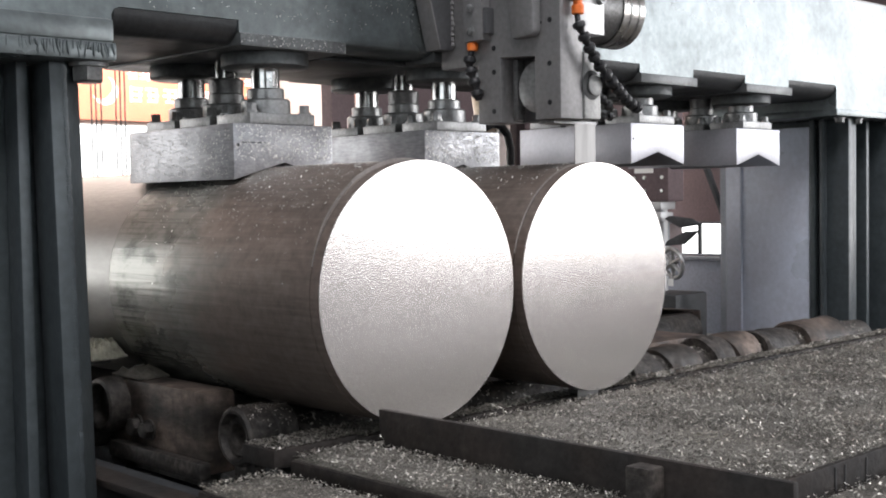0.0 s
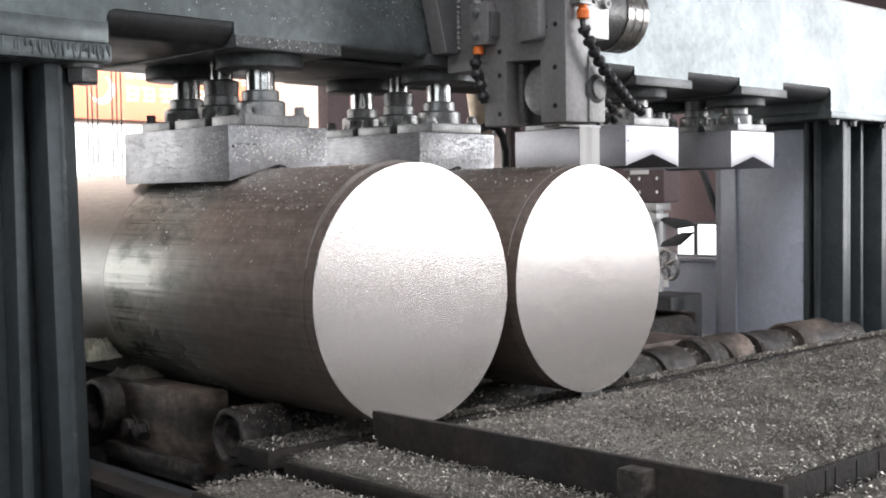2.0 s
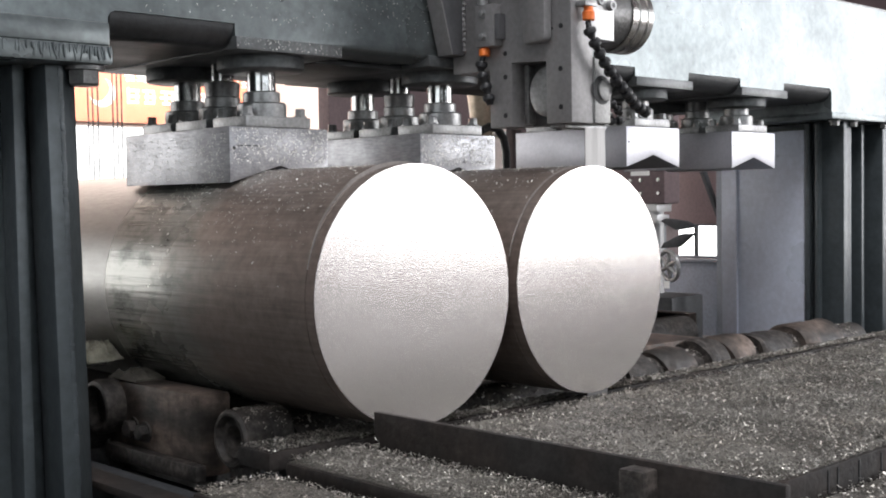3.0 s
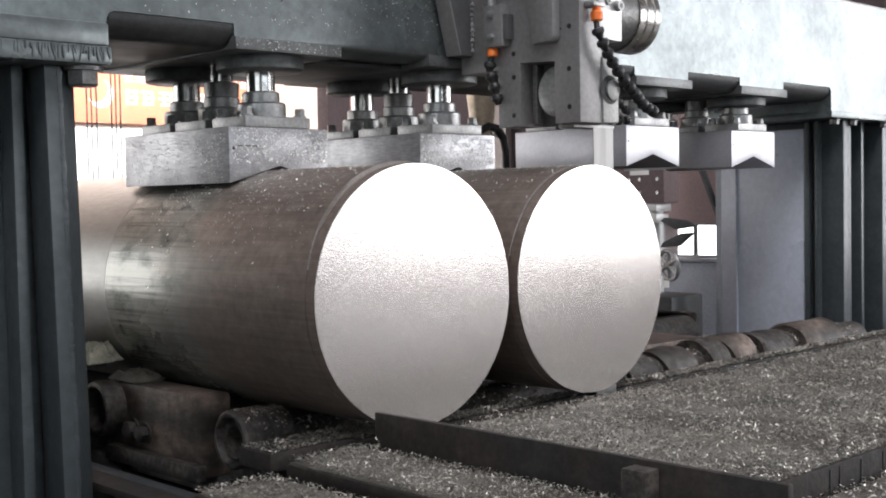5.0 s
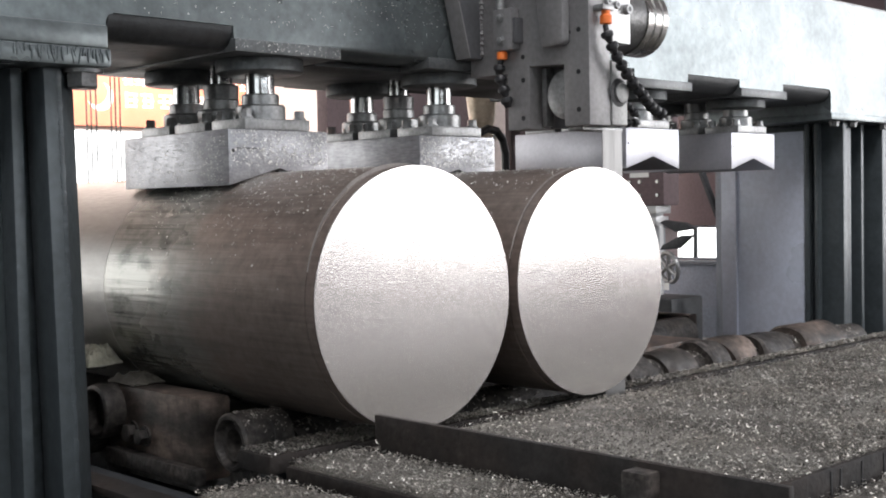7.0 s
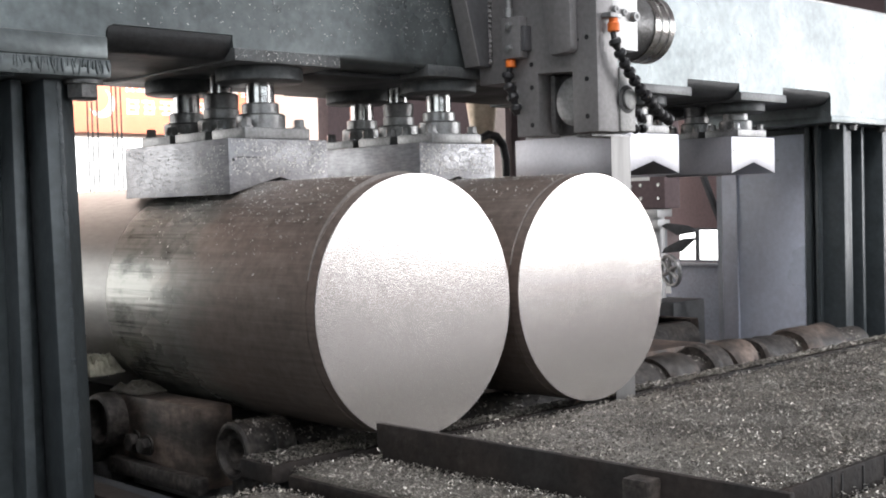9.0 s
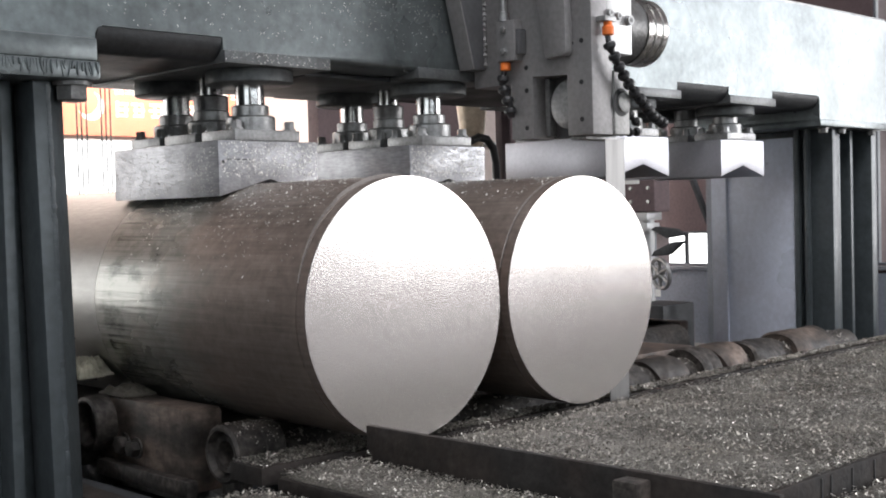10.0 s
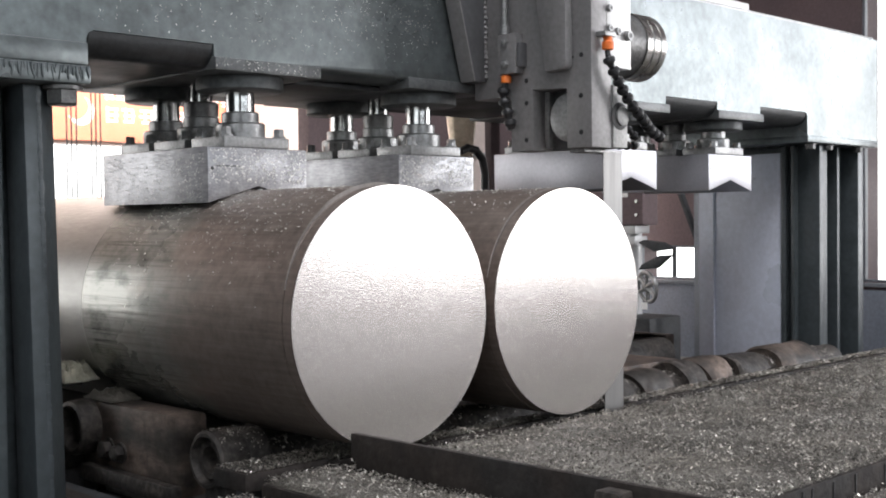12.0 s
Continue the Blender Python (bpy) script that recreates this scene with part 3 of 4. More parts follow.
def roller(y, x0, x1, r, zc, collars, label):
    """Long conveyor roller: shaft, ring collars of several widths, hollow end and two stands."""
    t = thing("roller", ((x0 + x1) / 2, y, 0), label, "roller", "conveyor rollers")
    part("shaft", lathe((x0, y, zc), "x", [(0.11, r * 0.55), (0.006, r * 0.72), (0, r * 0.97), (0.004, r), (x1 - x0 - 0.004, r), (x1 - x0, r * 0.97)], 32), ROLL, t)
    for i, (c0, c1, rc) in enumerate(collars):
        w = c1 - c0
        dented = [(0, rc * 0.62), (0.004, rc * 0.70), (0.002, rc * 0.93), (0.010, rc), (w * 0.35, rc * 0.985), (w * 0.42, rc * 0.95), (w * 0.5, rc * 0.985), (w - 0.010, rc * 0.97), (w, rc * 0.86)]
        ring = lathe((c0, y, zc), "x", dented, 40)
        for v in ring.verts:
            d = Vector((0, v.co.y - y, v.co.z - zc))
            v.co += d.normalized() * 0.010 * noise.noise(v.co * 14) + Vector((0.006 * noise.noise(v.co * 11 + Vector((5, 0, 0))), 0, 0))
        part("collar", ring, (ROLL, GRIME)[i % 2], t, ("", "rust-stained collar")[i % 2])
    for x in (x0 + 0.12, x1 - 0.2):
        part("stand", box(x, x + 0.08, y - 0.05, y + 0.05, 0, zc - r * 0.5, 0.004), DARKSTEEL, t)
    return t


r1 = roller(1.905, 1.40, 3.75, 0.058, 0.763, ((2.44, 2.55, 0.080), (2.60, 2.75, 0.078), (2.80, 2.90, 0.090), (2.92, 3.04, 0.084), (3.07, 3.25, 0.080), (3.32, 3.56, 0.086)), "rusty steel conveyor roller with raised collars")
hub = lathe((1.268, 1.905, 0.800), "x", [(0.05, 0.022), (0.012, 0.026), (0.010, 0.036), (0.022, 0.038), (0.0, 0.046), (0.0, 0.052), (0.005, 0.057), (0.052, 0.057), (0.054, 0.051), (0.070, 0.051), (0.072, 0.055), (0.115, 0.055), (0.118, 0.04)], 36)
part("bearing_hub", hub, ROLL, r1, "oily ribbed bearing hub with hollow end")
part("bearing_foot", box(1.29, 1.375, 1.87, 1.94, 0.6605, 0.755, 0.005), ROLL, r1)
roller(2.47, 1.17, 3.6, 0.059, 0.762, ((1.172, 1.235, 0.066),), "dark rusty conveyor roller under the billets")
roller(3.3, 1.20, 3.6, 0.058, 0.763, (), "dark rusty conveyor roller under the billets")
roller(4.2, 1.20, 3.6, 0.058, 0.763, (), "dark rusty conveyor roller under the billets")

bed = thing("machine_bed", (2.4, 3.2, 0), "dark oily steel machine bed under the rollers", "machine bed")
part("base", box(1.32, 3.9, 1.74, 4.6, 0, 0.66, 0.01), DARKPAINT, bed)
part("side_channel", box(1.16, 1.19, 1.85, 4.6, 0.58, 0.715, 0.005), DARKPAINT, bed)
# Added plate that stops daylight showing through under the billets.
part("light_stop", box(0.95, 3.95, 4.61, 4.64, 0, 0.95, 0.004), DARKPAINT, bed)
part("side_channel_lip", box(1.10, 1.159, 1.85, 4.6, 0.70, 0.716, 0.004), TABLE, bed)
part("side_channel_foot", box(1.08, 1.159, 1.86, 4.6, 0.55, 0.60, 0.005), DARKPAINT, bed)
# Dark boxes added to fill the gaps under the billets with shade.
part("shade_infill", box(1.22, 3.85, 2.62, 3.2, 0.6605, 0.80, 0.006), TABLE, bed)
part("shade_infill", box(1.45, 2.35, 2.0, 2.36, 0.6605, 0.795, 0.006), TABLE, bed)
part("leg", box(1.10, 1.31, 1.86, 1.96, 0, 0.549, 0.005), DARKPAINT, bed)
part("rear_beam", box(2.42, 3.90, 2.62, 2.80, 0.6605, 0.80, 0.006), RUST, bed, "rust-brown steel beam")
part("cover_plate", box(2.45, 3.30, 2.20, 2.42, 0.6605, 0.79, 0.006), RUST, bed)

guide = thing("side_guide", (1.34, 2.19, 0.6605), "rusty worn steel guide block beside the billet", "guide block")
part("block", box(1.282, 1.36, 2.03, 2.40, 0.70, 0.870, 0.012), GRIME, guide)
part("back", box(1.3605, 1.42, 2.03, 2.385, 0.70, 0.80, 0.006), ROLL, guide)
part("ledge", box(1.255, 1.2815, 2.005, 2.37, 0.70, 0.735, 0.006), ROLL, guide)
boss = part("boss", lathe((1.236, 2.375, 0.812), "x", [(0.03, 0.0), (0.029, 0.040), (0.002, 0.046), (0, 0.050), (0.002, 0.057), (0.010, 0.060), (0.046, 0.060)], 36, caps=False), ROLL, guide, "dark hollow round boss")
part("bolt", hexbolt((1.281, 2.285, 0.772), "x", 0.020, -0.022), ROLL, guide)
part("bolt", hexbolt((1.281, 2.235, 0.770), "x", 0.018, -0.022), ROLL, guide)
part("foot", box(1.325, 1.42, 1.99, 2.385, 0.6605, 0.7005, 0.003), DARKSTEEL, guide)


def rag(cx, cy, z, sx, sy, h, seed, mat=None):
    """A crumpled cloth: a folded sheet with thickness."""
    rng = random.Random(seed)
    bm = bmesh.new()
    n = 40
    grid = []
    ox, oy = rng.uniform(0, 50), rng.uniform(0, 50)
    for i in range(n):
        row = []
        for k in range(n):
            u, v = i / (n - 1) * 2 - 1, k / (n - 1) * 2 - 1
            r = max(abs(u), abs(v))
            q = noise.noise(Vector((u * 1.6 + ox, v * 1.6 + oy, 0))) * 0.7 + (0.3 - abs(noise.noise(Vector((u * 3.5 + ox, v * 2.2, oy))))) * 0.9 + (0.2 - abs(noise.noise(Vector((u * 5 - v * 4 + oy, u * 2, ox))))) * 0.35
            row.append(bm.verts.new((cx + u * sx, cy + v * sy, z + max(0.0, h * (1 - r ** 2.2) * (0.7 + q)))))
        grid.append(row)
    for i in range(n - 1):
        for k in range(n - 1):
            bm.faces.new((grid[i][k], grid[i + 1][k], grid[i + 1][k + 1], grid[i][k + 1]))
    r = bmesh.ops.extrude_face_region(bm, geom=bm.faces[:])
    bmesh.ops.translate(bm, verts=[v for v in r["geom"] if isinstance(v, bmesh.types.BMVert)], vec=(0, 0, 0.004))
    return solid("rag", bm, mat or RAG, "crumpled oily dark rag on the guide block" if mat else "crumpled creamy rag lying beside the rollers", "rag", "rags", smooth=60)


shelf = thing("roller_bracket", (1.24, 2.42, 0), "dark steel bracket beside the rollers", "bracket")
part("top", box(1.215, 1.305, 2.44, 2.56, 0.893, 0.905, 0.003), DARKSTEEL, shelf)
part("web", box(1.24, 1.26, 2.545, 2.56, 0.0, 0.8925, 0.003), DARKSTEEL, shelf)
for cx, cy, sx, sy, h, seed in ((1.27, 2.49, 0.05, 0.055, 0.042, 12), (1.290, 2.452, 0.040, 0.040, 0.040, 5), (1.245, 2.450, 0.036, 0.034, 0.030, 8)):
    rag(cx, cy, 0.9055, sx, sy, h, seed)
rag(1.318, 2.335, 0.871, 0.036, 0.06, 0.022, 21, OILRAG)
rag(1.268, 2.425, 0.9055, 0.030, 0.028, 0.042, 33)

# ---------- chips ----------


def bed_of_chips(name, x0, x1, y0, y1, z, h, step, label):
    """Heaped fine swarf as one lumpy layer."""
    nx, ny = int((x1 - x0) / step) + 1, int((y1 - y0) / step) + 1
    bm = bmesh.new()
    g = []
    for i in range(nx):
        row = []
        for k in range(ny):
            x, y = x0 + (x1 - x0) * i / (nx - 1), y0 + (y1 - y0) * k / (ny - 1)
            q = 0.5 + 0.5 * noise.noise(Vector((x * 7, y * 7, z))) + 0.35 * noise.noise(Vector((x * 30, y * 30, 1)))
            e = min(1.0, min(k, ny - 1 - k, i, nx - 1 - i) / 2.0)
            row.append(bm.verts.new((x, y, z + (0.003 + h * max(0, q) + random.uniform(0, 0.003)) * (0.15 + 0.85 * e))))
        g.append(row)
    for i in range(nx - 1):
        for k in range(ny - 1):
            bm.faces.new((g[i][k], g[i + 1][k], g[i + 1][k + 1], g[i][k + 1]))
    r = bmesh.ops.extrude_face_region(bm, geom=bm.faces[:])
    low = [v for v in r["geom"] if isinstance(v, bmesh.types.BMVert)]
    for v in low:
        v.co.z = z + 0.0005
    return solid(name, bm, SWARF, label, "metal chips", kind="stuff", smooth=70)


def flakes(name, n, place, size, label, mat=None, flat=0.6):
    """Loose curled chips: small bent strips lying on a surface. place(rng) gives a point and its normal."""
    rng = random.Random(len(name) * 31 + n)
    vs, fs = [], []
    for _ in range(n):
        p, nor = place(rng)
        nor = (Vector(nor) + Vector((rng.gauss(0, 1), rng.gauss(0, 1), rng.gauss(0, 1))) * flat * 0.6).normalized()
        u = nor.orthogonal().normalized()
        u.rotate(Matrix.Rotation(rng.uniform(0, 6.283), 3, nor))
        w = nor.cross(u)
        a, b = size * rng.uniform(0.5, 1.6), size * rng.uniform(0.22, 0.55)
        c = a * rng.uniform(0.1, 0.5)
        p = Vector(p) + Vector(nor) * 0.001
        k = len(vs)
        for s, lift in ((-1, c), (0, 0), (1, c * rng.uniform(0.2, 1))):
            q = p + u * (a * s) + nor * lift
            vs += [q - w * b, q + w * b]
        fs += [(k, k + 1, k + 3, k + 2), (k + 2, k + 3, k + 5, k + 4)]
    me = bpy.data.meshes.new(name)
    me.from_pydata([tuple(v) for v in vs], [], fs)
    me.materials.append(mat or CHIP)
    return tagged(new(name, me), label, "metal chips", kind="stuff")


bed_of_chips("table_swarf", 1.400, 5.15, 0.956, 1.651, 0.804, 0.009, 0.011, "thick grey layer of metal chips on the saw table")
bed_of_chips("tray_swarf", 1.220, 1.378, 0.86, 1.650, 0.802, 0.010, 0.009, "grey layer of metal chips in the tray")
bed_of_chips("rail_swarf", 1.025, 1.168, 0.91, 1.635, 0.787, 0.008, 0.009, "grey layer of metal chips on the low rail")
bed_of_chips("sill_swarf", 1.43, 5.1, 0.605, 0.934, 0.760, 0.012, 0.011, "grey layer of metal chips below the table edge")


def on(x0, x1, y0, y1, z, lift=0.012):
    return lambda g: ((g.uniform(x0, x1), g.uniform(y0, y1), z + g.uniform(0.2, 1) * lift), (0, 0, 1))


def on_billet(x, y0, y1, spread, lean=-0.1):
    def place(g):
        a = g.gauss(lean, spread)
        return (x + R * math.sin(a), g.uniform(y0, y1), ZC + R * math.cos(a)), (math.sin(a), 0, math.cos(a))
    return place


def on_front(x0, x1, y, z0, z1):
    return lambda g: ((g.uniform(x0, x1), y, g.uniform(z0, z1)), (0, -1, 0))


def on_side(x, y0, y1, z0, z1):
    return lambda g: ((x, g.uniform(y0, y1), g.uniform(z0, z1)), (-1, 0, 0))


flakes("table_chips", 85000, on(1.401, 3.6, 0.946, 1.640, 0.804, 0.014), 0.0024, "glittering curled aluminium chips on the saw table")
flakes("far_table_chips", 7000, on(3.6, 5.15, 0.946, 1.652, 0.804, 0.015), 0.0042, "glittering curled aluminium chips on the far table")
flakes("rail_chips", 12000, on(1.40, 5.1, 1.692, 1.741, 0.8075, 0.006), 0.0034, "chips strewn along the rear rail")
flakes("tray_chips", 15000, on(1.222, 1.378, 0.86, 1.650, 0.802, 0.013), 0.0020, "glittering curled chips in the tray")
flakes("roller_chips", 1500, lambda g: (lambda a, x: ((x, 1.905 + 0.06 * math.sin(a), 0.763 + 0.06 * math.cos(a)), (0, math.sin(a), math.cos(a))))(g.gauss(-0.3, 0.5), g.uniform(1.3, 3.7)), 0.0035, "chips strewn over the conveyor roller")
flakes("step_chips", 2200, on(1.22, 1.51, 1.70, 1.80, 0.811, 0.003), 0.0024, "chips strewn on the dark rail")
flakes("low_rail_chips", 9000, on(1.022, 1.170, 0.905, 1.638, 0.786, 0.013), 0.0022, "glittering curled chips on the low rail")
flakes("sill_chips", 16000, on(1.43, 4.0, 0.605, 0.934, 0.760, 0.016), 0.0030, "glittering curled chips below the table edge")
flakes("hub_chips", 160, lambda g: (lambda a, x: ((x, 1.905 + 0.057 * math.sin(a), 0.80 + 0.057 * math.cos(a)), (0, math.sin(a), math.cos(a))))(g.gauss(-0.2, 0.5), g.uniform(1.275, 1.38)), 0.0018, "chips strewn over the bearing hub")
flakes("beam_chips", 380, on_front(1.66, 2.02, YB0 - 0.0015, 1.665, 1.90), 0.0014, "fine chips sticking to the beam", DRYCHIP, 0.2)
flakes("billet_chips", 1500, on_billet(XA, 1.70, 2.28, 0.38, -0.35), 0.0016, "chips scattered over the top of the billet", DRYCHIP)
flakes("billet_chips", 620, on_billet(XB, 1.68, 2.2, 0.30), 0.0024, "chips scattered over the top of the billet", DRYCHIP)
flakes("clamp_chips", 676, on_front(XA - 0.136, XA + 0.115, 2.0585, 1.335, 1.409), 0.0018, "fine chips sticking to the oily clamp block", DRYCHIP, 0.2)
flakes("clamp_chips", 988, on_front(XB - 0.127, XB + 0.127, 2.0585, 1.335, 1.409), 0.0018, "fine chips sticking to the oily clamp block", DRYCHIP, 0.2)
flakes("clamp_chips", 728, on_side(XA - 0.1405, 2.07, 2.48, 1.298, 1.40), 0.0018, "fine chips sticking to the oily clamp block", DRYCHIP, 0.2)
flakes("beam_chips", 520, on_front(1.12, 1.95, YB0 - 0.0015, 1.62, 1.90), 0.0013, "fine chips sticking to the beam", DRYCHIP, 0.2)
flakes("pad_chips", 70, on_front(XA - 0.145, XA + 0.125, YB0 - 0.0055, 1.566, 1.588), 0.0013, "fine chips sticking to the beam pad", DRYCHIP, 0.2)

# ---------- saw head ----------
saw = thing("band_saw", (1.99, 1.76, 1.41), "grey painted band saw guide arm with blade and coolant hoses", "saw machine")
X0, X1, Y0, Y1, ZB = 1.934, 2.065, 1.646, 1.889, 1.415
arm = [(Y0, ZB), (1.718, ZB), (1.718, 1.553), (1.821, 1.558), (1.821, ZB), (Y1, ZB), (Y1, 1.547), (2.008, 1.547), (2.008, 2.2), (Y0, 2.2)]
part("guide_arm", side_slab(arm, X0 + 0.0005, X0 + 0.075, 0.003), SAWPAINT, saw)
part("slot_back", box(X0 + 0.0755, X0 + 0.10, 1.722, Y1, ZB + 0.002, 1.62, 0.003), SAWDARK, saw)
# Shaded face in the dark copy; its lit edge keeps the plain saw paint.
part("gusset_plate", slab([(X0 - 0.0005, 1.588), (X0 - 0.040, 1.588), (X0 - 0.20, 2.19), (X0 - 0.0005, 2.19)], 1.966, 2.010, 0.002), SAWDARK, saw, "slanted stiffening plate, shade put in its dark colour")
part("gusset_edge", slab([(X0 - 0.0405, 1.588), (X0 - 0.0455, 1.588), (X0 - 0.2055, 2.19), (X0 - 0.2005, 2.19)], 1.965, 2.011, 0.001), SAWPAINT, saw)
part("bearing_block", box(X0 + 0.0755, X1, Y0 - 0.004, 1.718, ZB + 0.001, 1.562, 0.004), CAST, saw, "bearing block, paler grey for its lit front")
part("foot_plate", box(X0 + 0.03, X1 + 0.045, 1.690, 1.735, ZB - 0.008, ZB - 0.0005, 0.002), STEEL, saw)
part("front_plate", box(1.992, 2.083, 1.6450, 1.700, 1.600, 2.2, 0.002), CLEAN, saw, "clean pale aluminium front plate")
blade = part("blade", box(2.008, 2.079, YF + 0.0262, YF + 0.0276, 0.55, 1.4065), BLADE, saw, "bright band saw blade")
part("guide_roller", lathe((X0 + 0.012, 1.724, 1.488), "x", [(0, 0.03), (0.001, 0.048), (0.004, 0.056), (0.034, 0.056)], 40), STEEL, saw, "worn steel guide roller")
part("guide_post", box(X0 + 0.02, X0 + 0.045, 1.787, 1.800, ZB + 0.004, 1.552, 0.002), DARKSTEEL, saw)
part("shaft_bore", lathe((2.034, Y0 - 0.0046, 1.489), "y", [(0, 0.031), (0.0005, 0.032)], 32), BLACK, saw)
part("shaft_end", lathe((2.041, Y0 - 0.011, 1.489), "y", [(0, 0.018), (0.002, 0.0225), (0.0062, 0.0225)], 32), CAST, saw, "worn round shaft end")
part("drum", lathe((2.055, 1.765, 1.680), "x", [(0, 0.06), (0, 0.076), (0.004, 0.080), (0.15, 0.080)], 56), DARKSTEEL, saw, "dark round drum")
part("drum_rim", lathe((2.2055, 1.765, 1.680), "x", [(0, 0.0835), (0.022, 0.0835), (0.024, 0.080), (0.028, 0.080), (0.030, 0.0835), (0.052, 0.0835), (0.054, 0.080), (0.058, 0.080), (0.060, 0.0835), (0.078, 0.0835), (0.080, 0.081)], 56), NICKEL, saw, "polished grooved rim")
part("gusset", side_slab([(1.697, 2.19), (1.697, 1.602), (1.705, 1.593), (1.760, 1.590), (1.803, 1.86), (1.803, 2.19)], X0 - 0.028, X0 - 0.0005, 0.008), SAWPAINT, saw)
vb = part("valve_block", box(X0 - 0.030, X0 - 0.0005, 1.848, 1.904, 1.598, 1.693, 0.003), SAWPAINT, saw)
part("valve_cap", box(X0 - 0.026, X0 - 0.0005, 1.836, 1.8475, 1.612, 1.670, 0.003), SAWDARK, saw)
part("pipe_union", lathe((X0 - 0.016, 1.892, 1.694), "z", [(0, 0.012), (0.02, 0.012), (0.022, 0.008), (0.2, 0.008)], 16), STEEL, saw)
for z in (1.620, 1.672):
    part("bolt", hexbolt((X0 - 0.030, 1.879, z), "x", 0.0085, -0.009), STEEL, vb)
for y, z in ((1.839, 1.581), (1.839, 1.528), (1.840, 1.441), (1.674, 1.625), (1.676, 1.533), (1.676, 1.450), (1.700, 1.622)):
    r = 0.0055 if y != 1.70 else 0.0035
    part("screw_hole", lathe((X0 - 0.0012, y, z), "x", [(0, r), (0.001, r * 1.05)], 16), BLACK, saw)
for x, z in ((1.999, 1.734), (1.999, 1.688), (2.030, 1.684), (1.999, 1.80), (2.066, 1.677)):
    big = x == 2.066
    rr = 0.012 if big else 0.009
    bolt = part("bolt", lathe((x, 1.6445, z), "y", [(-0.012 if big else -0.007, rr * 0.5), (-0.012 if big else -0.007, rr * 0.9), (0, rr)], 20), STEEL, saw, "socket head bolt")
    part("socket", lathe((x, 1.6445, z), "y", [(-0.0125 if big else -0.0075, rr * 0.5), (-0.011 if big else -0.006, rr * 0.5)], 6), BLACK, bolt)
bm = None
for i in range(26):
    z = 1.60 + i * 0.012
    bm = lathe((X0 - 0.004, 1.966 + random.uniform(-0.002, 0.002), z), "z", [(-0.006, 0.002), (-0.002, 0.005 + random.uniform(0, 0.002)), (0.004, 0.004), (0.008, 0.002)], 8, bm)
part("weld_seam", bm, SAWPAINT, saw)


def hose(points, r, parent, name="coolant_hose"):
    """Ball-jointed hose: one bead per joint along a smooth line."""
    pts = [Vector(p) for p in points]
    line = []
    for i in range(len(pts) - 1):
        p0, p1, p2, p3 = pts[max(i - 1, 0)], pts[i], pts[i + 1], pts[min(i + 2, len(pts) - 1)]
        for k in range(12):
            t = k / 12
            line.append(0.5 * ((2 * p1) + (p2 - p0) * t + (2 * p0 - 5 * p1 + 4 * p2 - p3) * t * t + (3 * p1 - p0 - 3 * p2 + p3) * t ** 3))
    line.append(pts[-1])
    core = None
    beads, d = [], 0.0
    for a, b in zip(line, line[1:]):
        way = (b - a).to_track_quat("Z", "Y").to_matrix().to_4x4()
        seg = lathe((0, 0, 0), "z", [(0, r * 0.5), ((b - a).length + 0.001, r * 0.5)], 10)
        bmesh.ops.transform(seg, matrix=Matrix.Translation(a) @ way, verts=seg.verts[:])
        core = merge(core, seg)
        d += (b - a).length
        if d >= r * 1.95:
            d = 0.0
            beads.append(Matrix.Translation(b) @ way)
    tube = part(name, core, BLACK, parent, "black ball-jointed coolant hose")
    me = mesh_of("bead", lathe((0, 0, 0), "z", [(-r * 0.95, r * 0.55), (-r * 0.85, r * 0.95), (-r * 0.5, r * 1.12), (r * 0.0, r * 1.08), (r * 0.35, r * 0.72), (r * 0.95, r * 0.55)], 14), BLACK)
    shift = Matrix.Translation(-parent.location)
    for m in beads:
        ob = new("bead", me)
        ob.parent = tube
        ob.matrix_basis = shift @ m
    return tube


h1 = hose([(1.970, 1.628, 1.632), (1.968, 1.622, 1.612), (1.979, 1.618, 1.588), (2.008, 1.618, 1.552), (2.050, 1.622, 1.518), (2.106, 1.630, 1.486), (2.160, 1.645, 1.463), (2.215, 1.655, 1.448)], 0.0128, saw)
part("valve", lathe((1.972, 1.628, 1.634), "z", [(0, 0.011), (0.002, 0.0135), (0.018, 0.0135), (0.022, 0.010), (0.030, 0.010)], 18), ORANGE, h1, "orange plastic valve")
part("hose_mount", box(1.950, 1.9905, 1.618, 1.6455, 1.6645, 1.676, 0.002), STEEL, saw)
h2 = hose([(X0 - 0.018, 1.889, 1.582), (X0 - 0.020, 1.896, 1.553), (X0 - 0.018, 1.890, 1.525), (X0 - 0.016, 1.882, 1.500), (X0 - 0.012, 1.878, 1.472)], 0.0130, saw)
part("valve", lathe((X0 - 0.017, 1.888, 1.578), "z", [(0, 0.010), (0.002, 0.0125), (0.015, 0.0125), (0.019, 0.010)], 18), ORANGE, h2, "orange plastic valve")
h3 = hose([(2.07, 1.735, 1.445), (2.10, 1.72, 1.432), (2.14, 1.70, 1.428), (2.17, 1.69, 1.430)], 0.010, saw)
h4 = hose([(2.06, 1.735, 1.52), (2.085, 1.72, 1.515), (2.105, 1.70, 1.495), (2.125, 1.685, 1.465), (2.15, 1.68, 1.445)], 0.010, saw)

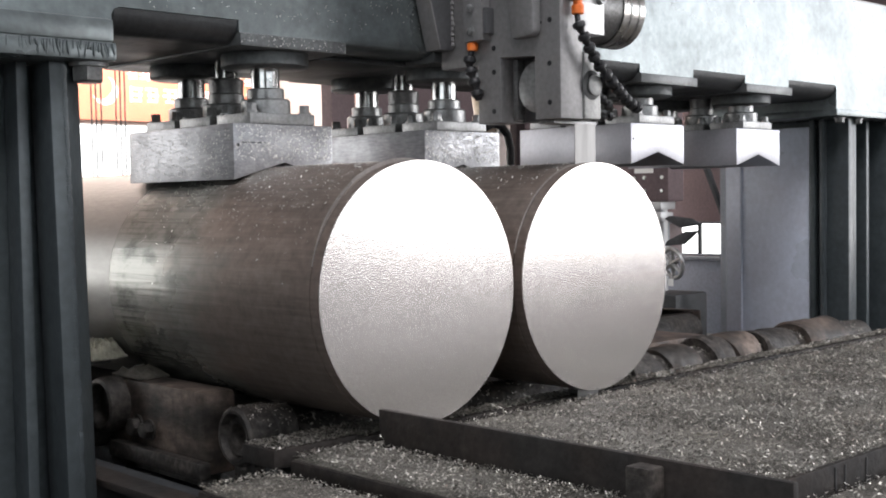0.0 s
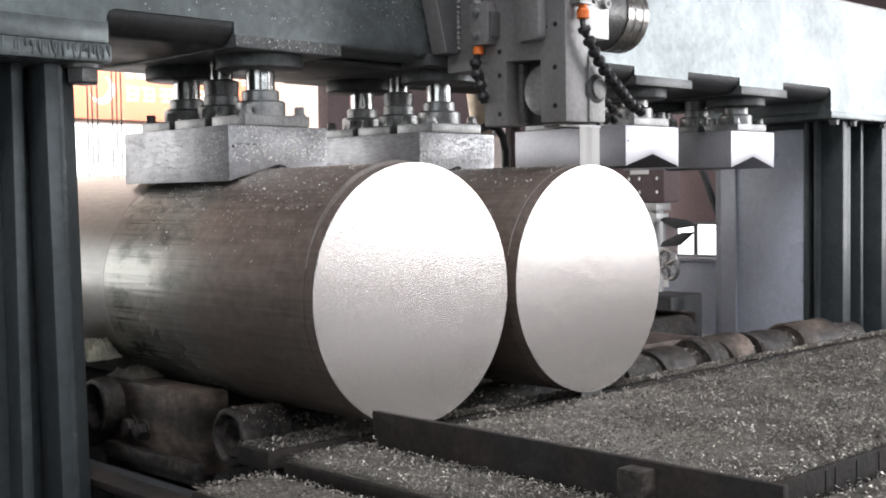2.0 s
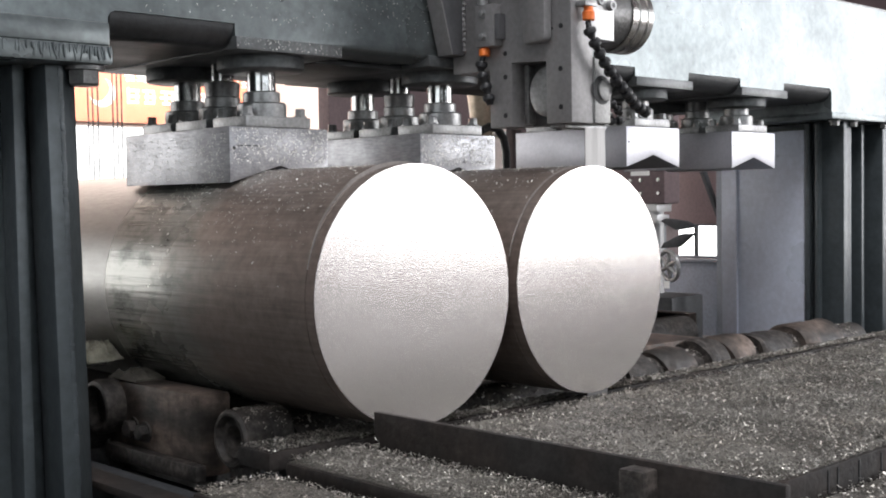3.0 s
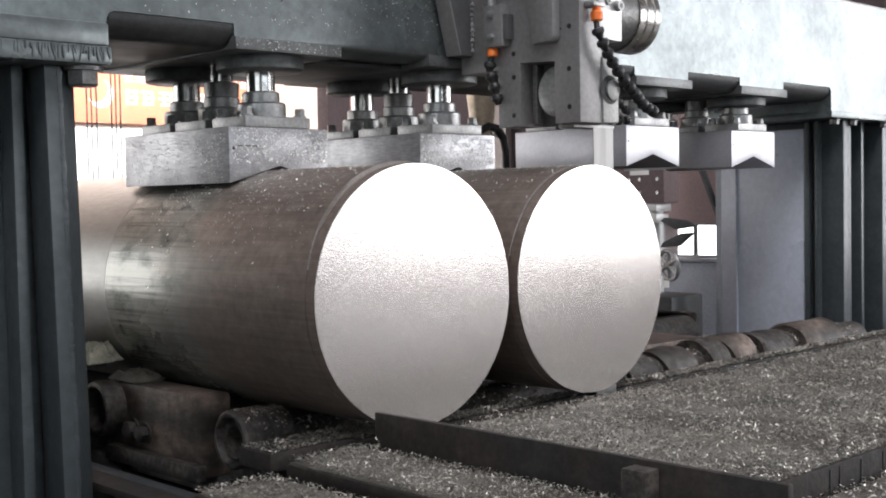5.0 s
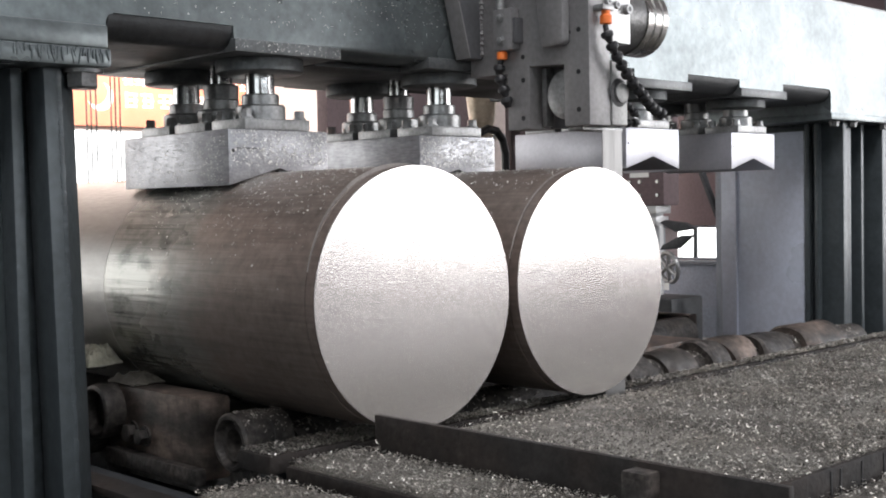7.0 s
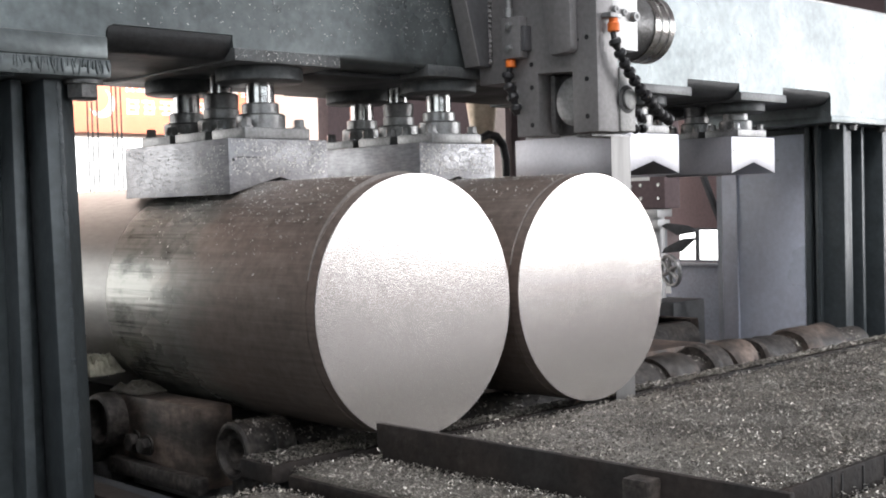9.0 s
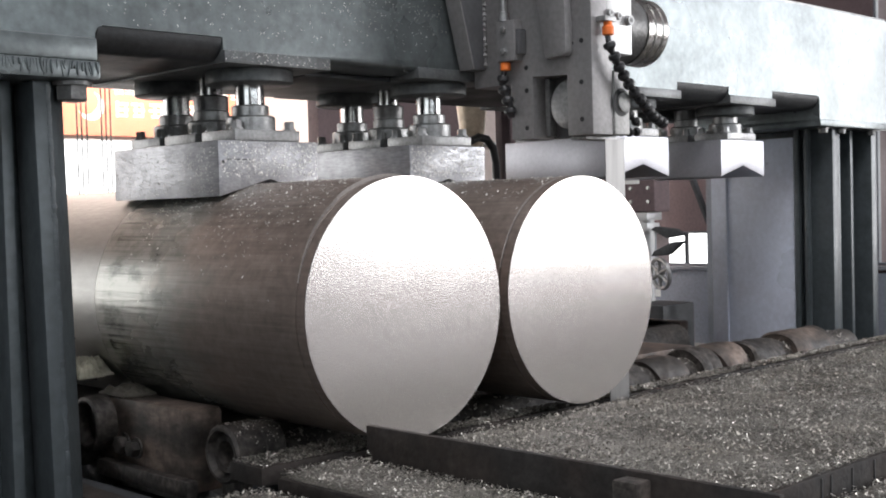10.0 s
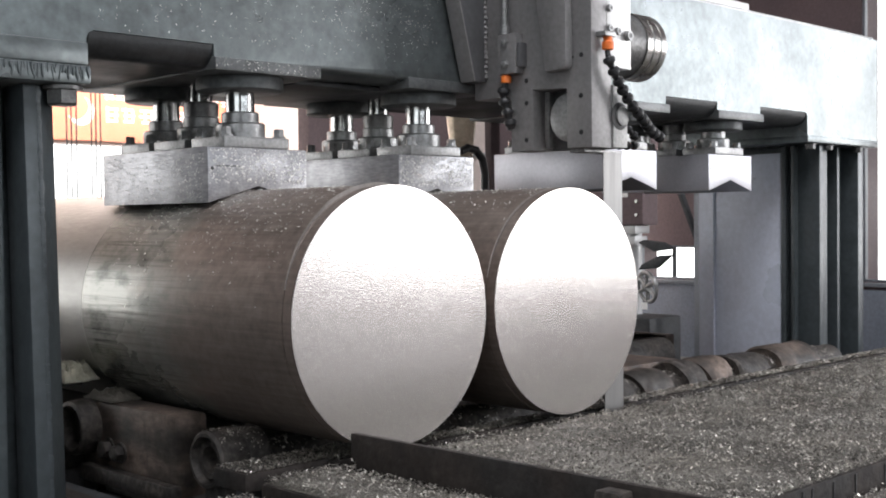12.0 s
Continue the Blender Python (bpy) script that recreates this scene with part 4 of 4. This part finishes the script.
# ---------- behind the machine ----------
pipe = thing("flared_pipe", (3.01, 2.9, 0), "brassy flared vertical pipe behind the clamps", "pipe")
part("tube", lathe((3.01, 2.9, 0), "z", [(0, 0.036), (1.47, 0.036), (1.50, 0.040), (1.66, 0.060), (2.3, 0.060)], 32), BRASS, pipe)
loop = thing("black_hose", (2.9, 2.7, 0), "black rubber hose loop behind the clamps", "hose")
bm = None
path = [Vector((2.80, 2.7, 1.478)), Vector((2.83, 2.7, 1.490)), Vector((2.87, 2.7, 1.484)), Vector((2.90, 2.7, 1.455)), Vector((2.912, 2.7, 1.41)), Vector((2.912, 2.7, 0.0))]
for a, b in zip(path, path[1:]):
    way = (b - a)
    seg = lathe((0, 0, 0), "z", [(-0.004, 0.013), (way.length + 0.004, 0.013)], 14)
    bmesh.ops.transform(seg, matrix=Matrix.Translation(a) @ way.to_track_quat("Z", "Y").to_matrix().to_4x4(), verts=seg.verts[:])
    bm = merge(bm, seg)
part("hose", bm, BLACK, loop)
part("bracket", box(2.72, 2.81, 2.69, 2.71, 1.44, 1.46, 0.002), STEEL, loop)
post = thing("steel_post", (2.97, 2.72, 0), "thin dark brown steel post behind the clamps", "post")
part("post", box(2.955, 3.0, 2.71, 2.74, 0, 2.2, 0.004), DARKWALL, post)

pillar = thing("pillar", (3.42, 3.25, 0), "pale plastered pillar with a steel band behind the clamps", "pillar")
part("shaft", box(3.365, 3.475, 3.2, 3.3, 0, 2.3, 0.008), WALL, pillar)
part("band", box(3.355, 3.485, 3.19, 3.1985, 1.50, 1.515, 0.002), STEEL, pillar)

leg = thing("sheet_partition", (5.4, 6.6, 0), "dark brown sheet metal partition standing behind the machine", "partition")
part("upright", side_slab([(6.5, 0), (6.62, 0), (6.62, 5.0), (6.5, 5.0)], 5.20, 5.42, 0.01), DARKWALL, leg)
part("panel", box(5.45, 8.6, 6.55, 6.60, 0.0, 5.0, 0.01), DARKWALL, leg, "dark maroon sheet panel")

# banner over the north doors
banner = thing("banner", (8.0, 12.93, 2.24), "orange-red cloth banner with white marks over the doors", "banner")
part("cloth", box(4.5, 12.5, 12.93, 12.945, 2.235, 2.93, 0.003), BANNER, banner)
bm = bmesh.new()
for i in range(26):
    a0 = radians(200 + i * 9)
    a1 = radians(200 + (i + 1) * 9)
    r0, r1 = 0.17, 0.17 - 0.10 * math.sin(math.pi * (i + 0.5) / 26)
    v = [bm.verts.new((6.93 + r * math.cos(a), 12.9285, 2.58 + r * math.sin(a))) for r, a in ((r0, a0), (r0, a1), (r1, a1), (r1, a0))]
    bm.faces.new(v)
part("emblem", bm, WHITE, banner, "white swirl mark")
rng = random.Random(5)
for row, (z0, size, count) in enumerate(((2.44, 0.215, 8), (2.72, 0.15, 11))):
    for i in range(count):
        x0 = 7.22 + i * size * 1.12
        for k in range(3):
            z = z0 + size * (0.12 + 0.33 * k)
            u = rng.uniform(0, 0.25) * size
            part("bar", box(x0 + u, x0 + size * rng.uniform(0.7, 0.95), 12.9245, 12.9285, z, z + size * 0.15), WHITE, banner)
        for k in range(2):
            x = x0 + size * (0.15 + 0.45 * k + rng.uniform(0, 0.15))
            part("bar", box(x, x + size * 0.15, 12.9215, 12.924, z0 + size * rng.uniform(0, 0.2), z0 + size * rng.uniform(0.8, 1.0)), WHITE, banner)

for k, x in enumerate((2.871, 2.896, 2.924, 3.006, 3.031, 3.056)):
    c = thing("hanging_cable", (x, 5.5, 0), "thin dark steel cable hanging from the roof", "cable", "hanging cables")
    part("cable", lathe((x, 5.5, 0), "z", [(0, 0.004), (7.0, 0.004)], 8), DARKSTEEL, c)

# machine with a handwheel, seen past the billets
mach = thing("drill_machine", (5.5, 4.0, 0), "dark maroon machine tool with pale handwheel and feed levers", "machine tool")
part("bed", box(5.3, 5.6, 3.72, 4.9, 0, 0.71, 0.02), SHADEGREASE, mach, "black greasy machine bed")
part("post", box(5.52, 5.60, 4.10, 4.5, 0.7105, 1.21, 0.02), DARKWALL, mach)
part("head", box(5.45, 5.60, 3.87, 4.8, 1.2105, 1.85, 0.015), DARKWALL, mach)
part("name_plate", box(5.448, 5.4495, 3.97, 4.10, 1.37, 1.41), WHITE, mach, "pale plate")
for z in (1.345, 1.27):
    for y in (4.03, 3.91, 4.10):
        part("bolt", lathe((5.44, y, z), "x", [(0, 0.01), (0.0095, 0.012)], 12), NICKEL, mach)
part("shelf", box(5.46, 5.6, 3.93, 4.3, 1.165, 1.21, 0.003), CLEAN, mach)
part("slide", box(5.46, 5.58, 3.93, 4.15, 1.10, 1.15, 0.004), CLEAN, mach)
part("column_sleeve", lathe((5.52, 3.98, 0.7105), "z", [(0, 0.045), (0.454, 0.045)], 24), CLEAN, mach)
w = None
for i in range(28):
    a0, a1 = 2 * math.pi * i / 28, 2 * math.pi * (i + 1) / 28
    seg = lathe((0, 0, 0), "z", [(0, 0.012), (0.082 * 2 * math.sin(math.pi / 28) + 0.004, 0.012)], 8)
    p = Vector((0.0, 0.082 * math.cos(a0), 0.082 * math.sin(a0)))
    q = Vector((0.0, 0.082 * math.cos(a1), 0.082 * math.sin(a1)))
    bmesh.ops.transform(seg, matrix=Matrix.Translation(p) @ (q - p).to_track_quat("Z", "Y").to_matrix().to_4x4(), verts=seg.verts[:])
    w = merge(w, seg)
for i in range(6):
    a = 2 * math.pi * i / 6
    seg = lathe((0, 0, 0), "z", [(0, 0.019), (0.05, 0.011), (0.08, 0.013)], 8)
    bmesh.ops.transform(seg, matrix=Vector((0.0, math.cos(a), math.sin(a))).to_track_quat("Z", "Y").to_matrix().to_4x4(), verts=seg.verts[:])
    w = merge(w, seg)
w = lathe((-0.015, 0, 0), "x", [(0, 0.018), (0.03, 0.02)], 16, w)
bmesh.ops.transform(w, matrix=Matrix.Translation((5.44, 3.835, 0.87)) @ Matrix.Rotation(radians(-24), 4, "X") @ Matrix.Rotation(radians(-20), 4, "Z"), verts=w.verts[:])
part("handwheel", w, STEEL, mach, "pale spoked handwheel")
part("tag", box(5.43, 5.433, 3.83, 3.865, 0.745, 0.785), WHITE, mach, "small white tag")
part("handwheel_hub", lathe((5.43, 3.85, 0.87), "x", [(0, 0.014), (0.06, 0.014)], 12), DARKSTEEL, mach)
for z, tilt, y in ((1.105, 8, 3.80), (1.01, -22, 3.81)):
    bm = side_slab([(-0.12, -0.006), (0.0, -0.04), (0.11, -0.006), (0.08, 0.014), (-0.05, 0.018)], -0.02, 0.02, 0.004)
    bmesh.ops.transform(bm, matrix=Matrix.Translation((5.48, y, z)) @ Matrix.Rotation(radians(tilt), 4, "X"), verts=bm.verts[:])
    part("lever", bm, DARKPAINT, mach, "dark feed lever")

brace = thing("steel_brace", (5.5, 3.6, 0), "dark blue-grey steel post with diagonal brace", "steel frame")
part("upright", box(5.48, 5.56, 3.52, 3.56, 0, 1.8, 0.005), GREYPAINT, brace)
part("diagonal", side_slab([(3.545, 1.13), (3.565, 1.13), (3.70, 1.45), (3.675, 1.45)], 5.49, 5.53, 0.003), DARKPAINT, brace)

# ---------- motions ----------
TRAVEL = [(0, 0.0), (1, 0.0172), (2, 0.036), (3, 0.0525), (5, 0.0815), (6, 0.098), (7, 0.1145), (9, 0.147), (10, 0.163), (11, 0.181), (12, 0.2005)]


def motions():
    """The saw head feeds slowly along the row of billets."""
    x, y, z = saw.location
    walk(saw, [(t, pose(x + d, y, z)) for t, d in TRAVEL])


motions()
